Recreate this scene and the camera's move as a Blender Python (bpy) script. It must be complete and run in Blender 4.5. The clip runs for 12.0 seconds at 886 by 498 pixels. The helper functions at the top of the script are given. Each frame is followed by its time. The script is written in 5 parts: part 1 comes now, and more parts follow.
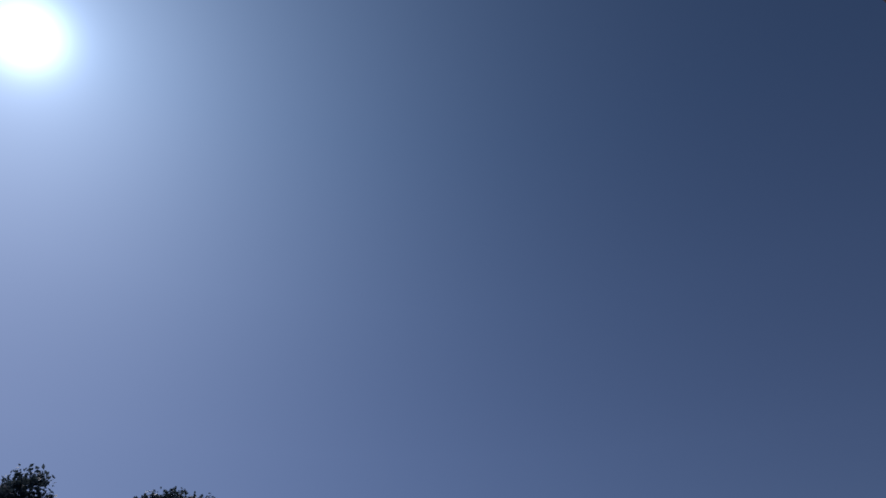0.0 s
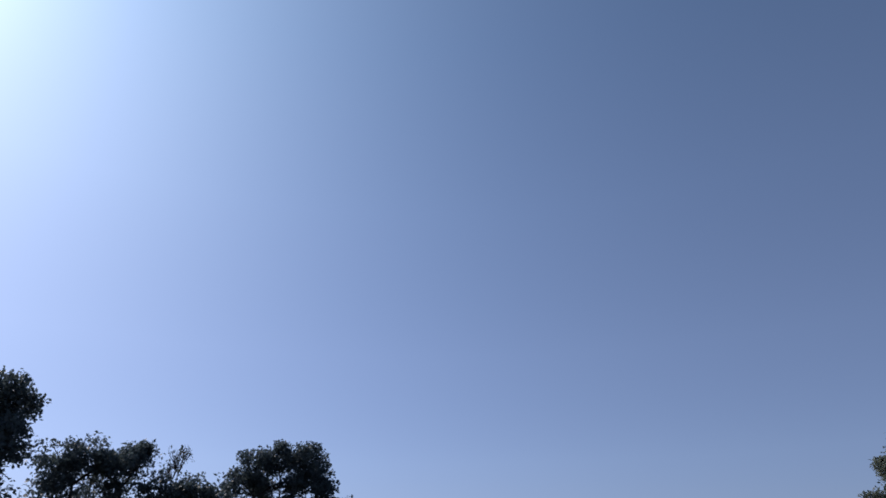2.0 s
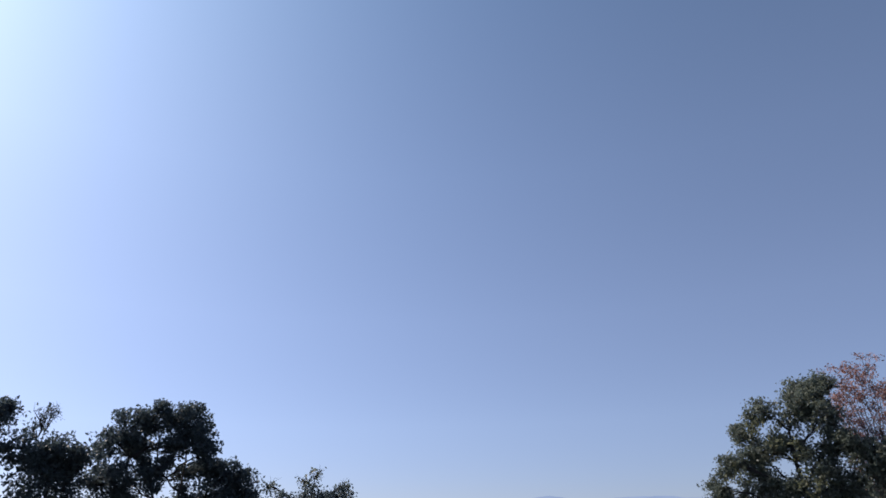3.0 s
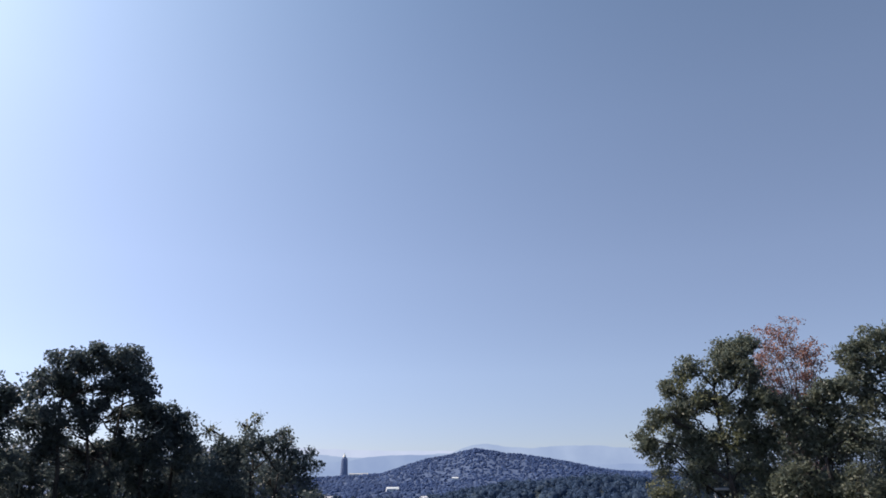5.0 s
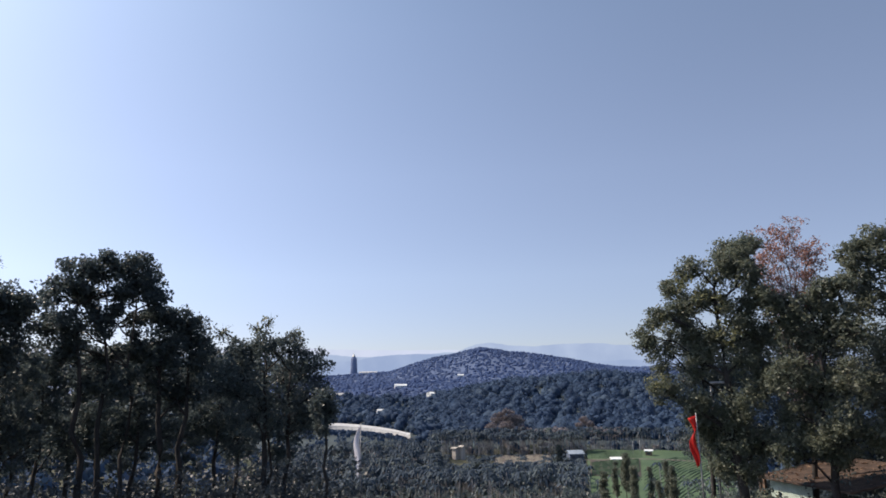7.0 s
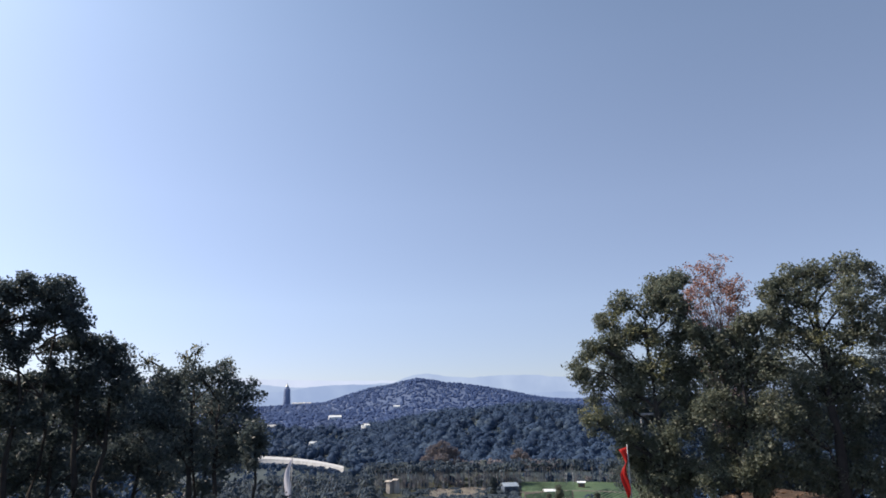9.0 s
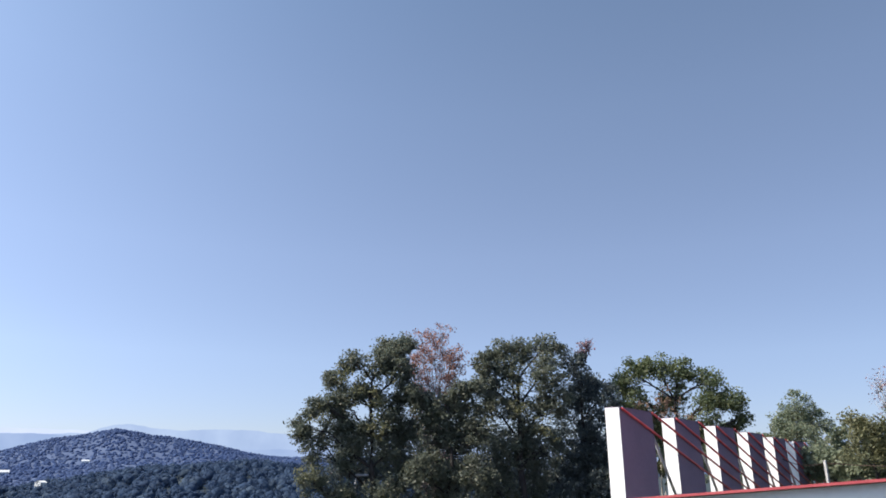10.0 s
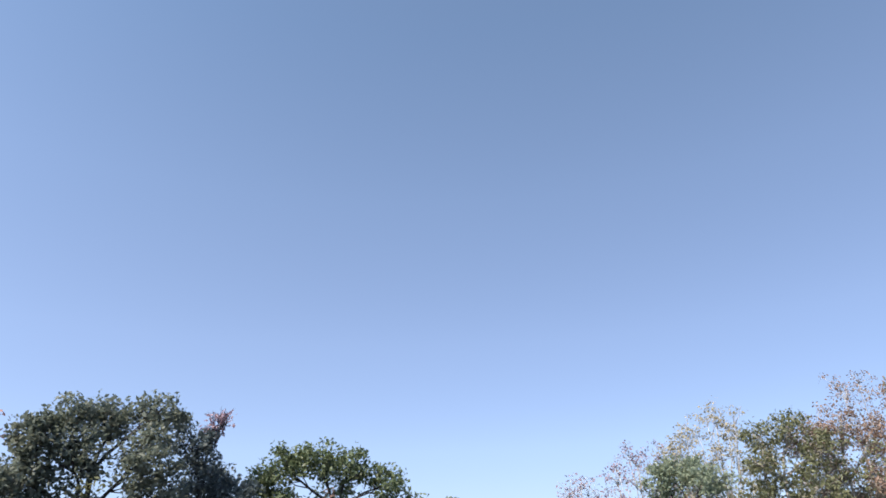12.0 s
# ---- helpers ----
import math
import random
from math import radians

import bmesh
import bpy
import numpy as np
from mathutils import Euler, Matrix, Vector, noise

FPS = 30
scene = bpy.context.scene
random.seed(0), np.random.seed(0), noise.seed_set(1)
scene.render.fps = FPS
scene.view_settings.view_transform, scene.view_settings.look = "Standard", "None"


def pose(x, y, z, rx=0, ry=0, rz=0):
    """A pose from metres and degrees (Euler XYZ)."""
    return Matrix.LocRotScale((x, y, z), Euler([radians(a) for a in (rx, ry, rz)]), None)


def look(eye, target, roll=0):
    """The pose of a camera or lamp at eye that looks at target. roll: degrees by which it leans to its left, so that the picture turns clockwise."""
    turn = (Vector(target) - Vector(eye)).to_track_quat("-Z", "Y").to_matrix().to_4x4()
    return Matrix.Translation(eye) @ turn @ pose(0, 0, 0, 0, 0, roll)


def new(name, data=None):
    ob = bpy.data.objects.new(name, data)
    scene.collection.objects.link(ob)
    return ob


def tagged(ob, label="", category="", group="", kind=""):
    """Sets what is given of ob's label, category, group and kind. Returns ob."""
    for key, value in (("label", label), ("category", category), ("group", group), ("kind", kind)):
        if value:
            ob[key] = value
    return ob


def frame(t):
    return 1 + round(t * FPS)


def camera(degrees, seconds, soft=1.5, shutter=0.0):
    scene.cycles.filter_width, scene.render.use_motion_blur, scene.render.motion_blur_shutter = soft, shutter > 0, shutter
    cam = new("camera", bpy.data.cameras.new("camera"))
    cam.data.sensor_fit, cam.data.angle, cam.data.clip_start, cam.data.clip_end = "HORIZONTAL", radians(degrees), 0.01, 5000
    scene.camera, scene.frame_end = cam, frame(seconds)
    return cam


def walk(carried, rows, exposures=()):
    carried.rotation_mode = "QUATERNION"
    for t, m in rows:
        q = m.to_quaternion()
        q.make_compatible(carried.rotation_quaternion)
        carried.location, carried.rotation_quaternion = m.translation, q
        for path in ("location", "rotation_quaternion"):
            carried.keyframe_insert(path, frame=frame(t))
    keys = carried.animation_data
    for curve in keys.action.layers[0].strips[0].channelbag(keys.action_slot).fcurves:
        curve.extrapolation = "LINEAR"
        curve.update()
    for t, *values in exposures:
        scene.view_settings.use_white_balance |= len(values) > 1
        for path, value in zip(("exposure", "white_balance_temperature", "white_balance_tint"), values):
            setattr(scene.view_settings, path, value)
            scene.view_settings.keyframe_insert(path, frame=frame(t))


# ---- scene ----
EYE = 1.65
LENS = 68.7


def spot(bearing, reach, rise=None, z=None):
    """A place by its bearing (degrees clockwise from +y), its distance from the terrace and its rise over eye level in degrees, or its z."""
    b = radians(bearing)
    h = z if z is not None else EYE + reach * math.tan(radians(rise or 0.0))
    return Vector((reach * math.sin(b), reach * math.cos(b), h))


def aim(heading, pitch, roll, eye=(0.0, 0.0, EYE)):
    h, p = radians(heading), radians(pitch)
    way = Vector((math.sin(h) * math.cos(p), math.cos(h) * math.cos(p), math.sin(p)))
    return look(eye, Vector(eye) + way * 10, roll)


# ---- camera and its walk ----
cam = camera(LENS, 12.0, soft=1.7)
ROWS = [
    (0.0, -27.15, 35.30, -0.40), (0.1, -25.10, 35.00, -0.30), (0.2, -23.60, 34.45, -0.25), (0.3, -22.95, 34.05, -0.25),
    (0.5, -22.60, 33.05, -0.25), (1.0, -21.72, 31.98, 0.35), (1.5, -19.62, 30.74, 0.70), (2.0, -13.54, 27.01, -0.40),
    (2.5, -8.20, 25.04, -1.02), (3.0, -4.03, 23.90, -1.18), (4.8, 0.75, 19.97, -0.32), (5.0, 0.77, 19.61, -0.52),
    (5.5, 0.39, 17.86, -0.45), (6.0, 0.17, 15.65, -0.52), (6.5, -0.36, 13.36, -1.28), (7.0, 0.29, 11.17, -1.11),
    (7.2, 0.21, 10.60, -1.03), (8.8, 2.20, 12.35, -0.77), (9.0, 5.82, 13.71, -1.00), (9.5, 18.14, 16.37, -0.61),
    (10.0, 29.16, 18.41, 0.33), (10.5, 38.57, 19.29, 0.61), (11.0, 44.50, 19.20, 0.06), (11.5, 52.30, 19.28, -0.35),
    (11.6, 53.00, 19.42, -0.50), (11.7, 53.70, 19.85, -0.65), (11.8, 56.30, 21.60, -0.95), (11.9, 60.20, 23.95, -1.30), (12.0, 64.30, 25.95, -1.62),
]


def stand(t):
    """A short step forward in the first three seconds, and a quick push ahead in the last instants."""
    if t > 11.6:
        push = float(np.interp(t, (11.6, 11.7, 11.8, 11.9, 12.0), (0.0, 0.04, 0.31, 0.66, 1.0)))
        return (5.62 * push, 8.2 * push, EYE + 1.2 * push)
    return (float(np.interp(t, (0, 0.5, 1.5, 2.5, 3), (-0.11, -0.10, -0.07, -0.01, 0))), float(np.interp(t, (0, 0.5, 1.5, 2.5, 3), (-0.48, -0.45, -0.27, -0.04, 0))), EYE)


walk(cam, [(t, aim(h, p, r, stand(t))) for t, h, p, r in ROWS],
     exposures=[(0.0, -1.48, 5750, 22), (0.3, -0.92, 5900, 21), (0.6, -0.55, 6050, 20), (1.0, -0.41, 6150, 20), (1.5, -0.16, 6250, 19), (2.0, 0.03, 6500, 19), (3.0, 0.52, 6900, 19),
                (5.0, 0.75, 7400, 17), (7.0, 0.86, 7800, 17), (9.0, 0.95, 7650, 16), (10.0, 1.08, 7300, 15), (11.5, 1.38, 7200, 15), (12.0, 1.46, 7150, 15)])

# ---- sky and sun ----
SUN_BEARING, SUN_RISE = -73.0, 43.6
world = bpy.data.worlds.new("sky")
scene.world = world
world.use_nodes = True
wn, wl = world.node_tree.nodes, world.node_tree.links
sky = wn.new("ShaderNodeTexSky")
sky.sky_type = "NISHITA"
sky.sun_disc = False
sky.sun_elevation = radians(SUN_RISE)
sky.sun_rotation = radians(SUN_BEARING)
sky.altitude = 300
sky.air_density = 0.6
sky.dust_density = 0.6
sky.ozone_density = 2.2
background = wn["Background"]
background.inputs["Strength"].default_value = 0.10
# bright haze round the sun, and a thin even veil
sun_way = spot(SUN_BEARING, 1.0, z=0) * math.cos(radians(SUN_RISE)) + Vector((0, 0, math.sin(radians(SUN_RISE))))
coord = wn.new("ShaderNodeTexCoord")
dot = wn.new("ShaderNodeVectorMath")
dot.operation = "DOT_PRODUCT"
dot.inputs[1].default_value = sun_way
wl.new(coord.outputs["Generated"], dot.inputs[0])
total = sky.outputs[0]
for power, strength, tint in ((1500, 42.0, (1, 0.99, 0.93)), (420, 11.0, (0.95, 0.98, 0.97)), (90, 4.2, (0.85, 0.95, 1.0)), (25, 2.2, (0.76, 0.90, 1.0)), (8, 4.0, (0.70, 0.85, 1.0)), (3, 1.0, (0.66, 0.82, 1.0)), (0, 0.98, (0.62, 0.77, 1.0))):
    clampnode = wn.new("ShaderNodeMath")
    clampnode.operation = "MAXIMUM"
    clampnode.inputs[1].default_value = 0.0
    wl.new(dot.outputs["Value"], clampnode.inputs[0])
    pw = wn.new("ShaderNodeMath")
    pw.operation = "POWER"
    pw.inputs[1].default_value = power
    wl.new(clampnode.outputs[0], pw.inputs[0])
    sc = wn.new("ShaderNodeVectorMath")
    sc.operation = "SCALE"
    sc.inputs[0].default_value = [c * strength for c in tint]
    wl.new(pw.outputs[0], sc.inputs["Scale"])
    add = wn.new("ShaderNodeVectorMath")
    add.operation = "ADD"
    wl.new(total, add.inputs[0])
    wl.new(sc.outputs[0], add.inputs[1])
    total = add.outputs[0]
# the haze dulls the sky towards the horizon; overhead it is a clearer blue
parts = wn.new("ShaderNodeSeparateXYZ")
wl.new(coord.outputs["Generated"], parts.inputs[0])
fade = wn.new("ShaderNodeValToRGB")
fade.color_ramp.elements[0].position, fade.color_ramp.elements[0].color = 0.0, (0.60, 0.60, 0.67, 1)
fade.color_ramp.elements[1].position, fade.color_ramp.elements[1].color = 0.95, (0.50, 0.64, 0.73, 1)
for place, tone in ((0.06, (0.69, 0.69, 0.74)), (0.15, (0.84, 0.85, 0.87)), (0.30, (0.88, 0.92, 0.95)), (0.50, (0.785, 0.885, 0.945)), (0.70, (0.615, 0.765, 0.855))):
    fade.color_ramp.elements.new(place).color = (*tone, 1)
wl.new(parts.outputs["Z"], fade.inputs[0])
dull = wn.new("ShaderNodeVectorMath")
dull.operation = "MULTIPLY"
wl.new(total, dull.inputs[0])
wl.new(fade.outputs[0], dull.inputs[1])
# the sky dims gently away from the sun
around = wn.new("ShaderNodeMapRange")
around.inputs["From Min"].default_value, around.inputs["From Max"].default_value = -0.6, 0.9
around.inputs["To Min"].default_value, around.inputs["To Max"].default_value = 0.71, 1.17
wl.new(dot.outputs["Value"], around.inputs["Value"])
turned = wn.new("ShaderNodeVectorMath")
turned.operation = "SCALE"
wl.new(dull.outputs[0], turned.inputs[0])
wl.new(around.outputs[0], turned.inputs["Scale"])
wl.new(turned.outputs[0], background.inputs["Color"])

sun_data = bpy.data.lights.new("sun", "SUN")
sun_data.energy = 2.9
sun_data.angle = radians(0.53)
sun_data.color = (1.0, 0.95, 0.87)
sun = new("sun", sun_data)
sun.matrix_world = look(sun_way * 100, (0, 0, 0))


# ---- materials ----
def material(name, rough=0.8, metal=0.0):
    m = bpy.data.materials.new(name)
    m.use_nodes = True
    nt = m.node_tree
    b = nt.nodes["Principled BSDF"]
    b.inputs["Roughness"].default_value = rough
    b.inputs["Metallic"].default_value = metal
    return m, nt, b


def blotched(name, a, b, scale=3.0, fine=30.0, rough=0.8, metal=0.0, bump=0.2, third=None, lo=0.35, hi=0.65, reach=0.02):
    """Two tones mixed by broad and fine noise, with relief; a third tone for stains."""
    m, nt, bs = material(name, rough, metal)
    n = nt.nodes
    tc = n.new("ShaderNodeTexCoord")
    n1 = n.new("ShaderNodeTexNoise")
    n1.inputs["Scale"].default_value = scale
    n1.inputs["Detail"].default_value = 6
    n2 = n.new("ShaderNodeTexNoise")
    n2.inputs["Scale"].default_value = fine
    n2.inputs["Detail"].default_value = 4
    for x in (n1, n2):
        nt.links.new(tc.outputs["Object"], x.inputs["Vector"])
    mixf = n.new("ShaderNodeMath")
    mixf.operation = "MULTIPLY_ADD"
    mixf.inputs[1].default_value = 0.35
    nt.links.new(n2.outputs["Fac"], mixf.inputs[0])
    sub = n.new("ShaderNodeMath")
    sub.operation = "SUBTRACT"
    sub.inputs[1].default_value = 0.175
    nt.links.new(n1.outputs["Fac"], sub.inputs[0])
    nt.links.new(sub.outputs[0], mixf.inputs[2])
    r = n.new("ShaderNodeValToRGB")
    r.color_ramp.elements[0].position, r.color_ramp.elements[0].color = lo, (*a, 1)
    r.color_ramp.elements[1].position, r.color_ramp.elements[1].color = hi, (*b, 1)
    if third:
        e = r.color_ramp.elements.new(min(hi + 0.12, 0.98))
        e.color = (*third, 1)
    nt.links.new(mixf.outputs[0], r.inputs[0])
    nt.links.new(r.outputs[0], bs.inputs["Base Color"])
    if bump:
        bp = n.new("ShaderNodeBump")
        bp.inputs["Strength"].default_value = bump
        bp.inputs["Distance"].default_value = reach
        nt.links.new(n2.outputs["Fac"], bp.inputs["Height"])
        nt.links.new(bp.outputs[0], bs.inputs["Normal"])
    return m


def foliage(name, a, b, c, through_light=0.35, rough=0.5, grain=0.9, speck=0.55):
    """Leaf: colour varies from leaf to leaf and over the crown; some light passes through."""
    m, nt, bs = material(name, rough)
    bs.inputs["Specular IOR Level"].default_value = 0.4
    n = nt.nodes
    g = n.new("ShaderNodeNewGeometry")
    r = n.new("ShaderNodeValToRGB")
    r.color_ramp.elements[0].position, r.color_ramp.elements[0].color = 0.0, (*a, 1)
    r.color_ramp.elements[1].position, r.color_ramp.elements[1].color = 1.0, (*c, 1)
    e = r.color_ramp.elements.new(0.55)
    e.color = (*b, 1)
    tc = n.new("ShaderNodeTexCoord")
    nz = n.new("ShaderNodeTexNoise")
    nz.inputs["Scale"].default_value = grain
    nz.inputs["Detail"].default_value = 3
    nt.links.new(tc.outputs["Object"], nz.inputs["Vector"])
    ad = n.new("ShaderNodeMath")
    ad.operation = "MULTIPLY_ADD"
    ad.inputs[1].default_value = speck
    nt.links.new(g.outputs["Random Per Island"], ad.inputs[0])
    sb = n.new("ShaderNodeMath")
    sb.operation = "SUBTRACT"
    sb.inputs[1].default_value = speck * 0.5
    nt.links.new(nz.outputs["Fac"], sb.inputs[0])
    nt.links.new(sb.outputs[0], ad.inputs[2])
    nt.links.new(ad.outputs[0], r.inputs[0])
    nt.links.new(r.outputs[0], bs.inputs["Base Color"])
    tr = n.new("ShaderNodeBsdfTranslucent")
    nt.links.new(r.outputs[0], tr.inputs["Color"])
    mx = n.new("ShaderNodeMixShader")
    mx.inputs[0].default_value = through_light
    nt.links.new(bs.outputs[0], mx.inputs[1])
    nt.links.new(tr.outputs[0], mx.inputs[2])
    nt.links.new(mx.outputs[0], n["Material Output"].inputs["Surface"])
    return m


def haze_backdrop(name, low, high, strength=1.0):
    """Distance beyond the built land: haze painted as a plain pale glow with faint mottling."""
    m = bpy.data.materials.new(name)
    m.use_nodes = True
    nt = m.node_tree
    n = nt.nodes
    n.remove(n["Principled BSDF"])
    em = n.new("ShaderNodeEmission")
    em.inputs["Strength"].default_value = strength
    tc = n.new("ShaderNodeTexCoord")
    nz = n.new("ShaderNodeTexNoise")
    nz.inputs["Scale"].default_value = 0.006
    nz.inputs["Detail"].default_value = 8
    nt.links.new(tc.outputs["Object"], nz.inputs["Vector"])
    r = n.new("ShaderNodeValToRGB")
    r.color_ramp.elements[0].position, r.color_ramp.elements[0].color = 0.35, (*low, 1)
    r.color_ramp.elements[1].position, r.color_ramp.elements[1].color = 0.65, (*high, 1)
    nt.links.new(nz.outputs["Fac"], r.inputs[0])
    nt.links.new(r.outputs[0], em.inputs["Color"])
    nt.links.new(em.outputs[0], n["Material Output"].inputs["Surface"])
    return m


# darker, bluer leaf copy: shade and glare of backlit crowns in its colour
M_LEAF_SHADED = foliage("leaf_shaded", (0.055, 0.074, 0.083), (0.084, 0.113, 0.116), (0.138, 0.165, 0.150), 0.45)
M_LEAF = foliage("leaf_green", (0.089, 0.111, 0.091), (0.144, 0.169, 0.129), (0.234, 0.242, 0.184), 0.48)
# paler leaf copy for the back rows, sunlight and haze painted in
M_LEAF_SUN = foliage("leaf_sunlit_grey_green", (0.157, 0.200, 0.140), (0.239, 0.286, 0.196), (0.352, 0.376, 0.263), 0.5)
M_LEAF_BRIGHT = foliage("leaf_bright", (0.085, 0.120, 0.062), (0.135, 0.172, 0.088), (0.215, 0.240, 0.130), 0.45)
M_LEAF_OLIVE = foliage("leaf_olive", (0.112, 0.124, 0.066), (0.178, 0.188, 0.102), (0.265, 0.268, 0.155), 0.45)
M_LEAF_RED = foliage("leaf_red", (0.240, 0.105, 0.085), (0.360, 0.185, 0.145), (0.440, 0.290, 0.230))
M_LEAF_PURPLE = foliage("leaf_purple", (0.240, 0.150, 0.180), (0.340, 0.240, 0.280), (0.430, 0.340, 0.360), 0.45)
M_LEAF_PALE = foliage("leaf_pale", (0.220, 0.190, 0.110), (0.330, 0.290, 0.180), (0.420, 0.370, 0.250))
M_LEAF_BROWN = foliage("leaf_brown", (0.170, 0.112, 0.085), (0.260, 0.175, 0.130), (0.350, 0.255, 0.190), 0.4)
M_LEAF_DRY = foliage("leaf_dry", (0.163, 0.146, 0.156), (0.247, 0.218, 0.226), (0.351, 0.309, 0.307), 0.4)
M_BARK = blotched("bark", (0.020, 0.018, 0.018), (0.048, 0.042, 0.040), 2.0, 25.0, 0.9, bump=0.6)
# scrub leaf darkened to hold the grove's shade in its base colour
M_SHADED_SCRUB = foliage("shade_toned_scrub", (0.020, 0.030, 0.040), (0.036, 0.048, 0.058), (0.070, 0.084, 0.084), 0.3)
M_BARK_PALE = blotched("bark_pale", (0.200, 0.180, 0.155), (0.420, 0.390, 0.340), 2.5, 22.0, 0.85, bump=0.5)
M_BARK_GREY = blotched("bark_grey", (0.085, 0.072, 0.070), (0.170, 0.145, 0.135), 2.0, 25.0, 0.9, bump=0.4)
M_WOOD_CUT = blotched("lichened_wood", (0.085, 0.066, 0.052), (0.400, 0.370, 0.330), 7.0, 42.0, 0.9, bump=0.9, third=(0.56, 0.53, 0.48), lo=0.36, hi=0.58)
M_FERN = foliage("dry_fern", (0.380, 0.170, 0.090), (0.500, 0.260, 0.140), (0.580, 0.350, 0.210), 0.5)
# foliage turned blue to carry the haze over the valley
M_FOREST_HAZED = foliage("hazed_forest_canopy", (0.007, 0.024, 0.062), (0.032, 0.068, 0.130), (0.112, 0.154, 0.180), 0.25, 0.95, 0.035, 0.16)
# strong blue here is aerial haze painted into the far crowns
M_FAR_FOREST_HAZED = foliage("hazed_far_canopy", (0.022, 0.060, 0.175), (0.058, 0.106, 0.232), (0.118, 0.158, 0.240), 0.25, 0.95, 0.006, 0.08)
# fronds tinted bluish: valley haze painted into their green
M_PALM_HAZED = foliage("hazed_palm_frond", (0.014, 0.034, 0.060), (0.034, 0.060, 0.090), (0.110, 0.136, 0.122), 0.2, 0.8, 0.06, 0.6)
M_STEM = blotched("palm_stem", (0.190, 0.195, 0.215), (0.330, 0.330, 0.340), 2.5, 22.0, 0.9, bump=0.3)
M_GROUND = blotched("hillside_soil", (0.026, 0.036, 0.018), (0.060, 0.060, 0.032), 0.05, 0.8, 0.95, bump=0.4, reach=0.1)
# floor of the middle woods, darkened and blued with painted haze
M_FLOOR_HAZED = blotched("hazed_wooded_floor", (0.018, 0.034, 0.044), (0.034, 0.054, 0.058), 0.02, 0.3, 0.95, bump=0.3, reach=0.3)
# ground under the far wood, with the same haze in its colour
M_FAR_FLOOR_HAZED = blotched("hazed_far_floor", (0.044, 0.080, 0.170), (0.078, 0.120, 0.215), 0.008, 0.1, 0.95, bump=0.0)
M_FIELD = blotched("crop_field", (0.034, 0.076, 0.034), (0.066, 0.116, 0.052), 0.05, 1.2, 0.9, bump=0.5, reach=0.15)
M_CROP = blotched("leafy_crop_row", (0.024, 0.056, 0.030), (0.046, 0.086, 0.042), 0.3, 2.2, 0.9, bump=0.5, reach=0.15)
M_TILLED = blotched("tilled_soil", (0.046, 0.036, 0.032), (0.076, 0.060, 0.052), 0.1, 1.5, 0.95, bump=0.5, reach=0.1)
M_DRY = blotched("dry_grass", (0.095, 0.088, 0.074), (0.150, 0.136, 0.110), 0.1, 1.5, 0.95, bump=0.5, reach=0.1)
M_CONCRETE = blotched("pale_concrete", (0.340, 0.350, 0.360), (0.480, 0.490, 0.490), 0.3, 6.0, 0.85)
M_WHITE = blotched("white_render", (0.660, 0.695, 0.700), (0.735, 0.770, 0.770), 0.8, 14.0, 0.7, bump=0.08, third=(0.58, 0.60, 0.58))
M_LILAC = blotched("lilac_render", (0.150, 0.116, 0.186), (0.192, 0.150, 0.222), 0.7, 14.0, 0.75, bump=0.15, third=(0.125, 0.096, 0.145))
M_RED = blotched("red_paint", (0.350, 0.050, 0.062), (0.450, 0.085, 0.096), 2.0, 30.0, 0.6, bump=0.15, third=(0.28, 0.05, 0.055))
M_RED_ROD = blotched("red_rod_paint", (0.450, 0.055, 0.065), (0.560, 0.095, 0.100), 2.0, 30.0, 0.5, bump=0.1)
M_RED_TIN = blotched("red_sheet_metal", (0.300, 0.062, 0.060), (0.400, 0.105, 0.096), 1.2, 20.0, 0.5, bump=0.1, third=(0.30, 0.07, 0.05))
M_RED_CLOTH = foliage("red_cloth", (0.520, 0.020, 0.020), (0.620, 0.030, 0.026), (0.700, 0.050, 0.040), 0.5)
M_WHITE_CLOTH = foliage("white_cloth", (0.720, 0.720, 0.780), (0.780, 0.780, 0.830), (0.860, 0.860, 0.880), 0.75)
M_STEEL = blotched("galvanised_steel", (0.200, 0.210, 0.230), (0.310, 0.320, 0.340), 4.0, 40.0, 0.55, 0.6, bump=0.05)
M_BEIGE = blotched("beige_render", (0.400, 0.360, 0.325), (0.490, 0.445, 0.405), 1.0, 18.0, 0.85, bump=0.1)
M_BLUE_ROOF = blotched("blue_grey_sheet_metal", (0.250, 0.310, 0.370), (0.380, 0.440, 0.500), 1.0, 10.0, 0.5, 0.2)
M_BLUE_WALL = blotched("dark_blue_render", (0.060, 0.085, 0.130), (0.095, 0.125, 0.175), 1.0, 10.0, 0.8, bump=0.1)
M_MINT = blotched("pale_green_sheet_metal", (0.420, 0.520, 0.470), (0.580, 0.680, 0.620), 1.5, 12.0, 0.55, bump=0.05, third=(0.36, 0.38, 0.35))
M_TIMBER = blotched("weathered_timber", (0.120, 0.070, 0.045), (0.290, 0.200, 0.150), 3.0, 60.0, 0.85, bump=0.5)
M_DARK_TIMBER = blotched("dark_soffit_timber", (0.035, 0.022, 0.018), (0.085, 0.055, 0.042), 3.0, 60.0, 0.9, bump=0.3)
M_PEELING = blotched("peeling_white_paint", (0.600, 0.510, 0.450), (0.800, 0.730, 0.680), 6.0, 30.0, 0.8, bump=0.4, third=(0.36, 0.27, 0.22), hi=0.55)
# grey stone pushed to blue: distance haze is mixed into its colour
M_TOWER_HAZED = blotched("hazed_tower_stone", (0.150, 0.205, 0.330), (0.210, 0.265, 0.390), 0.05, 0.4, 0.8, bump=0.0)
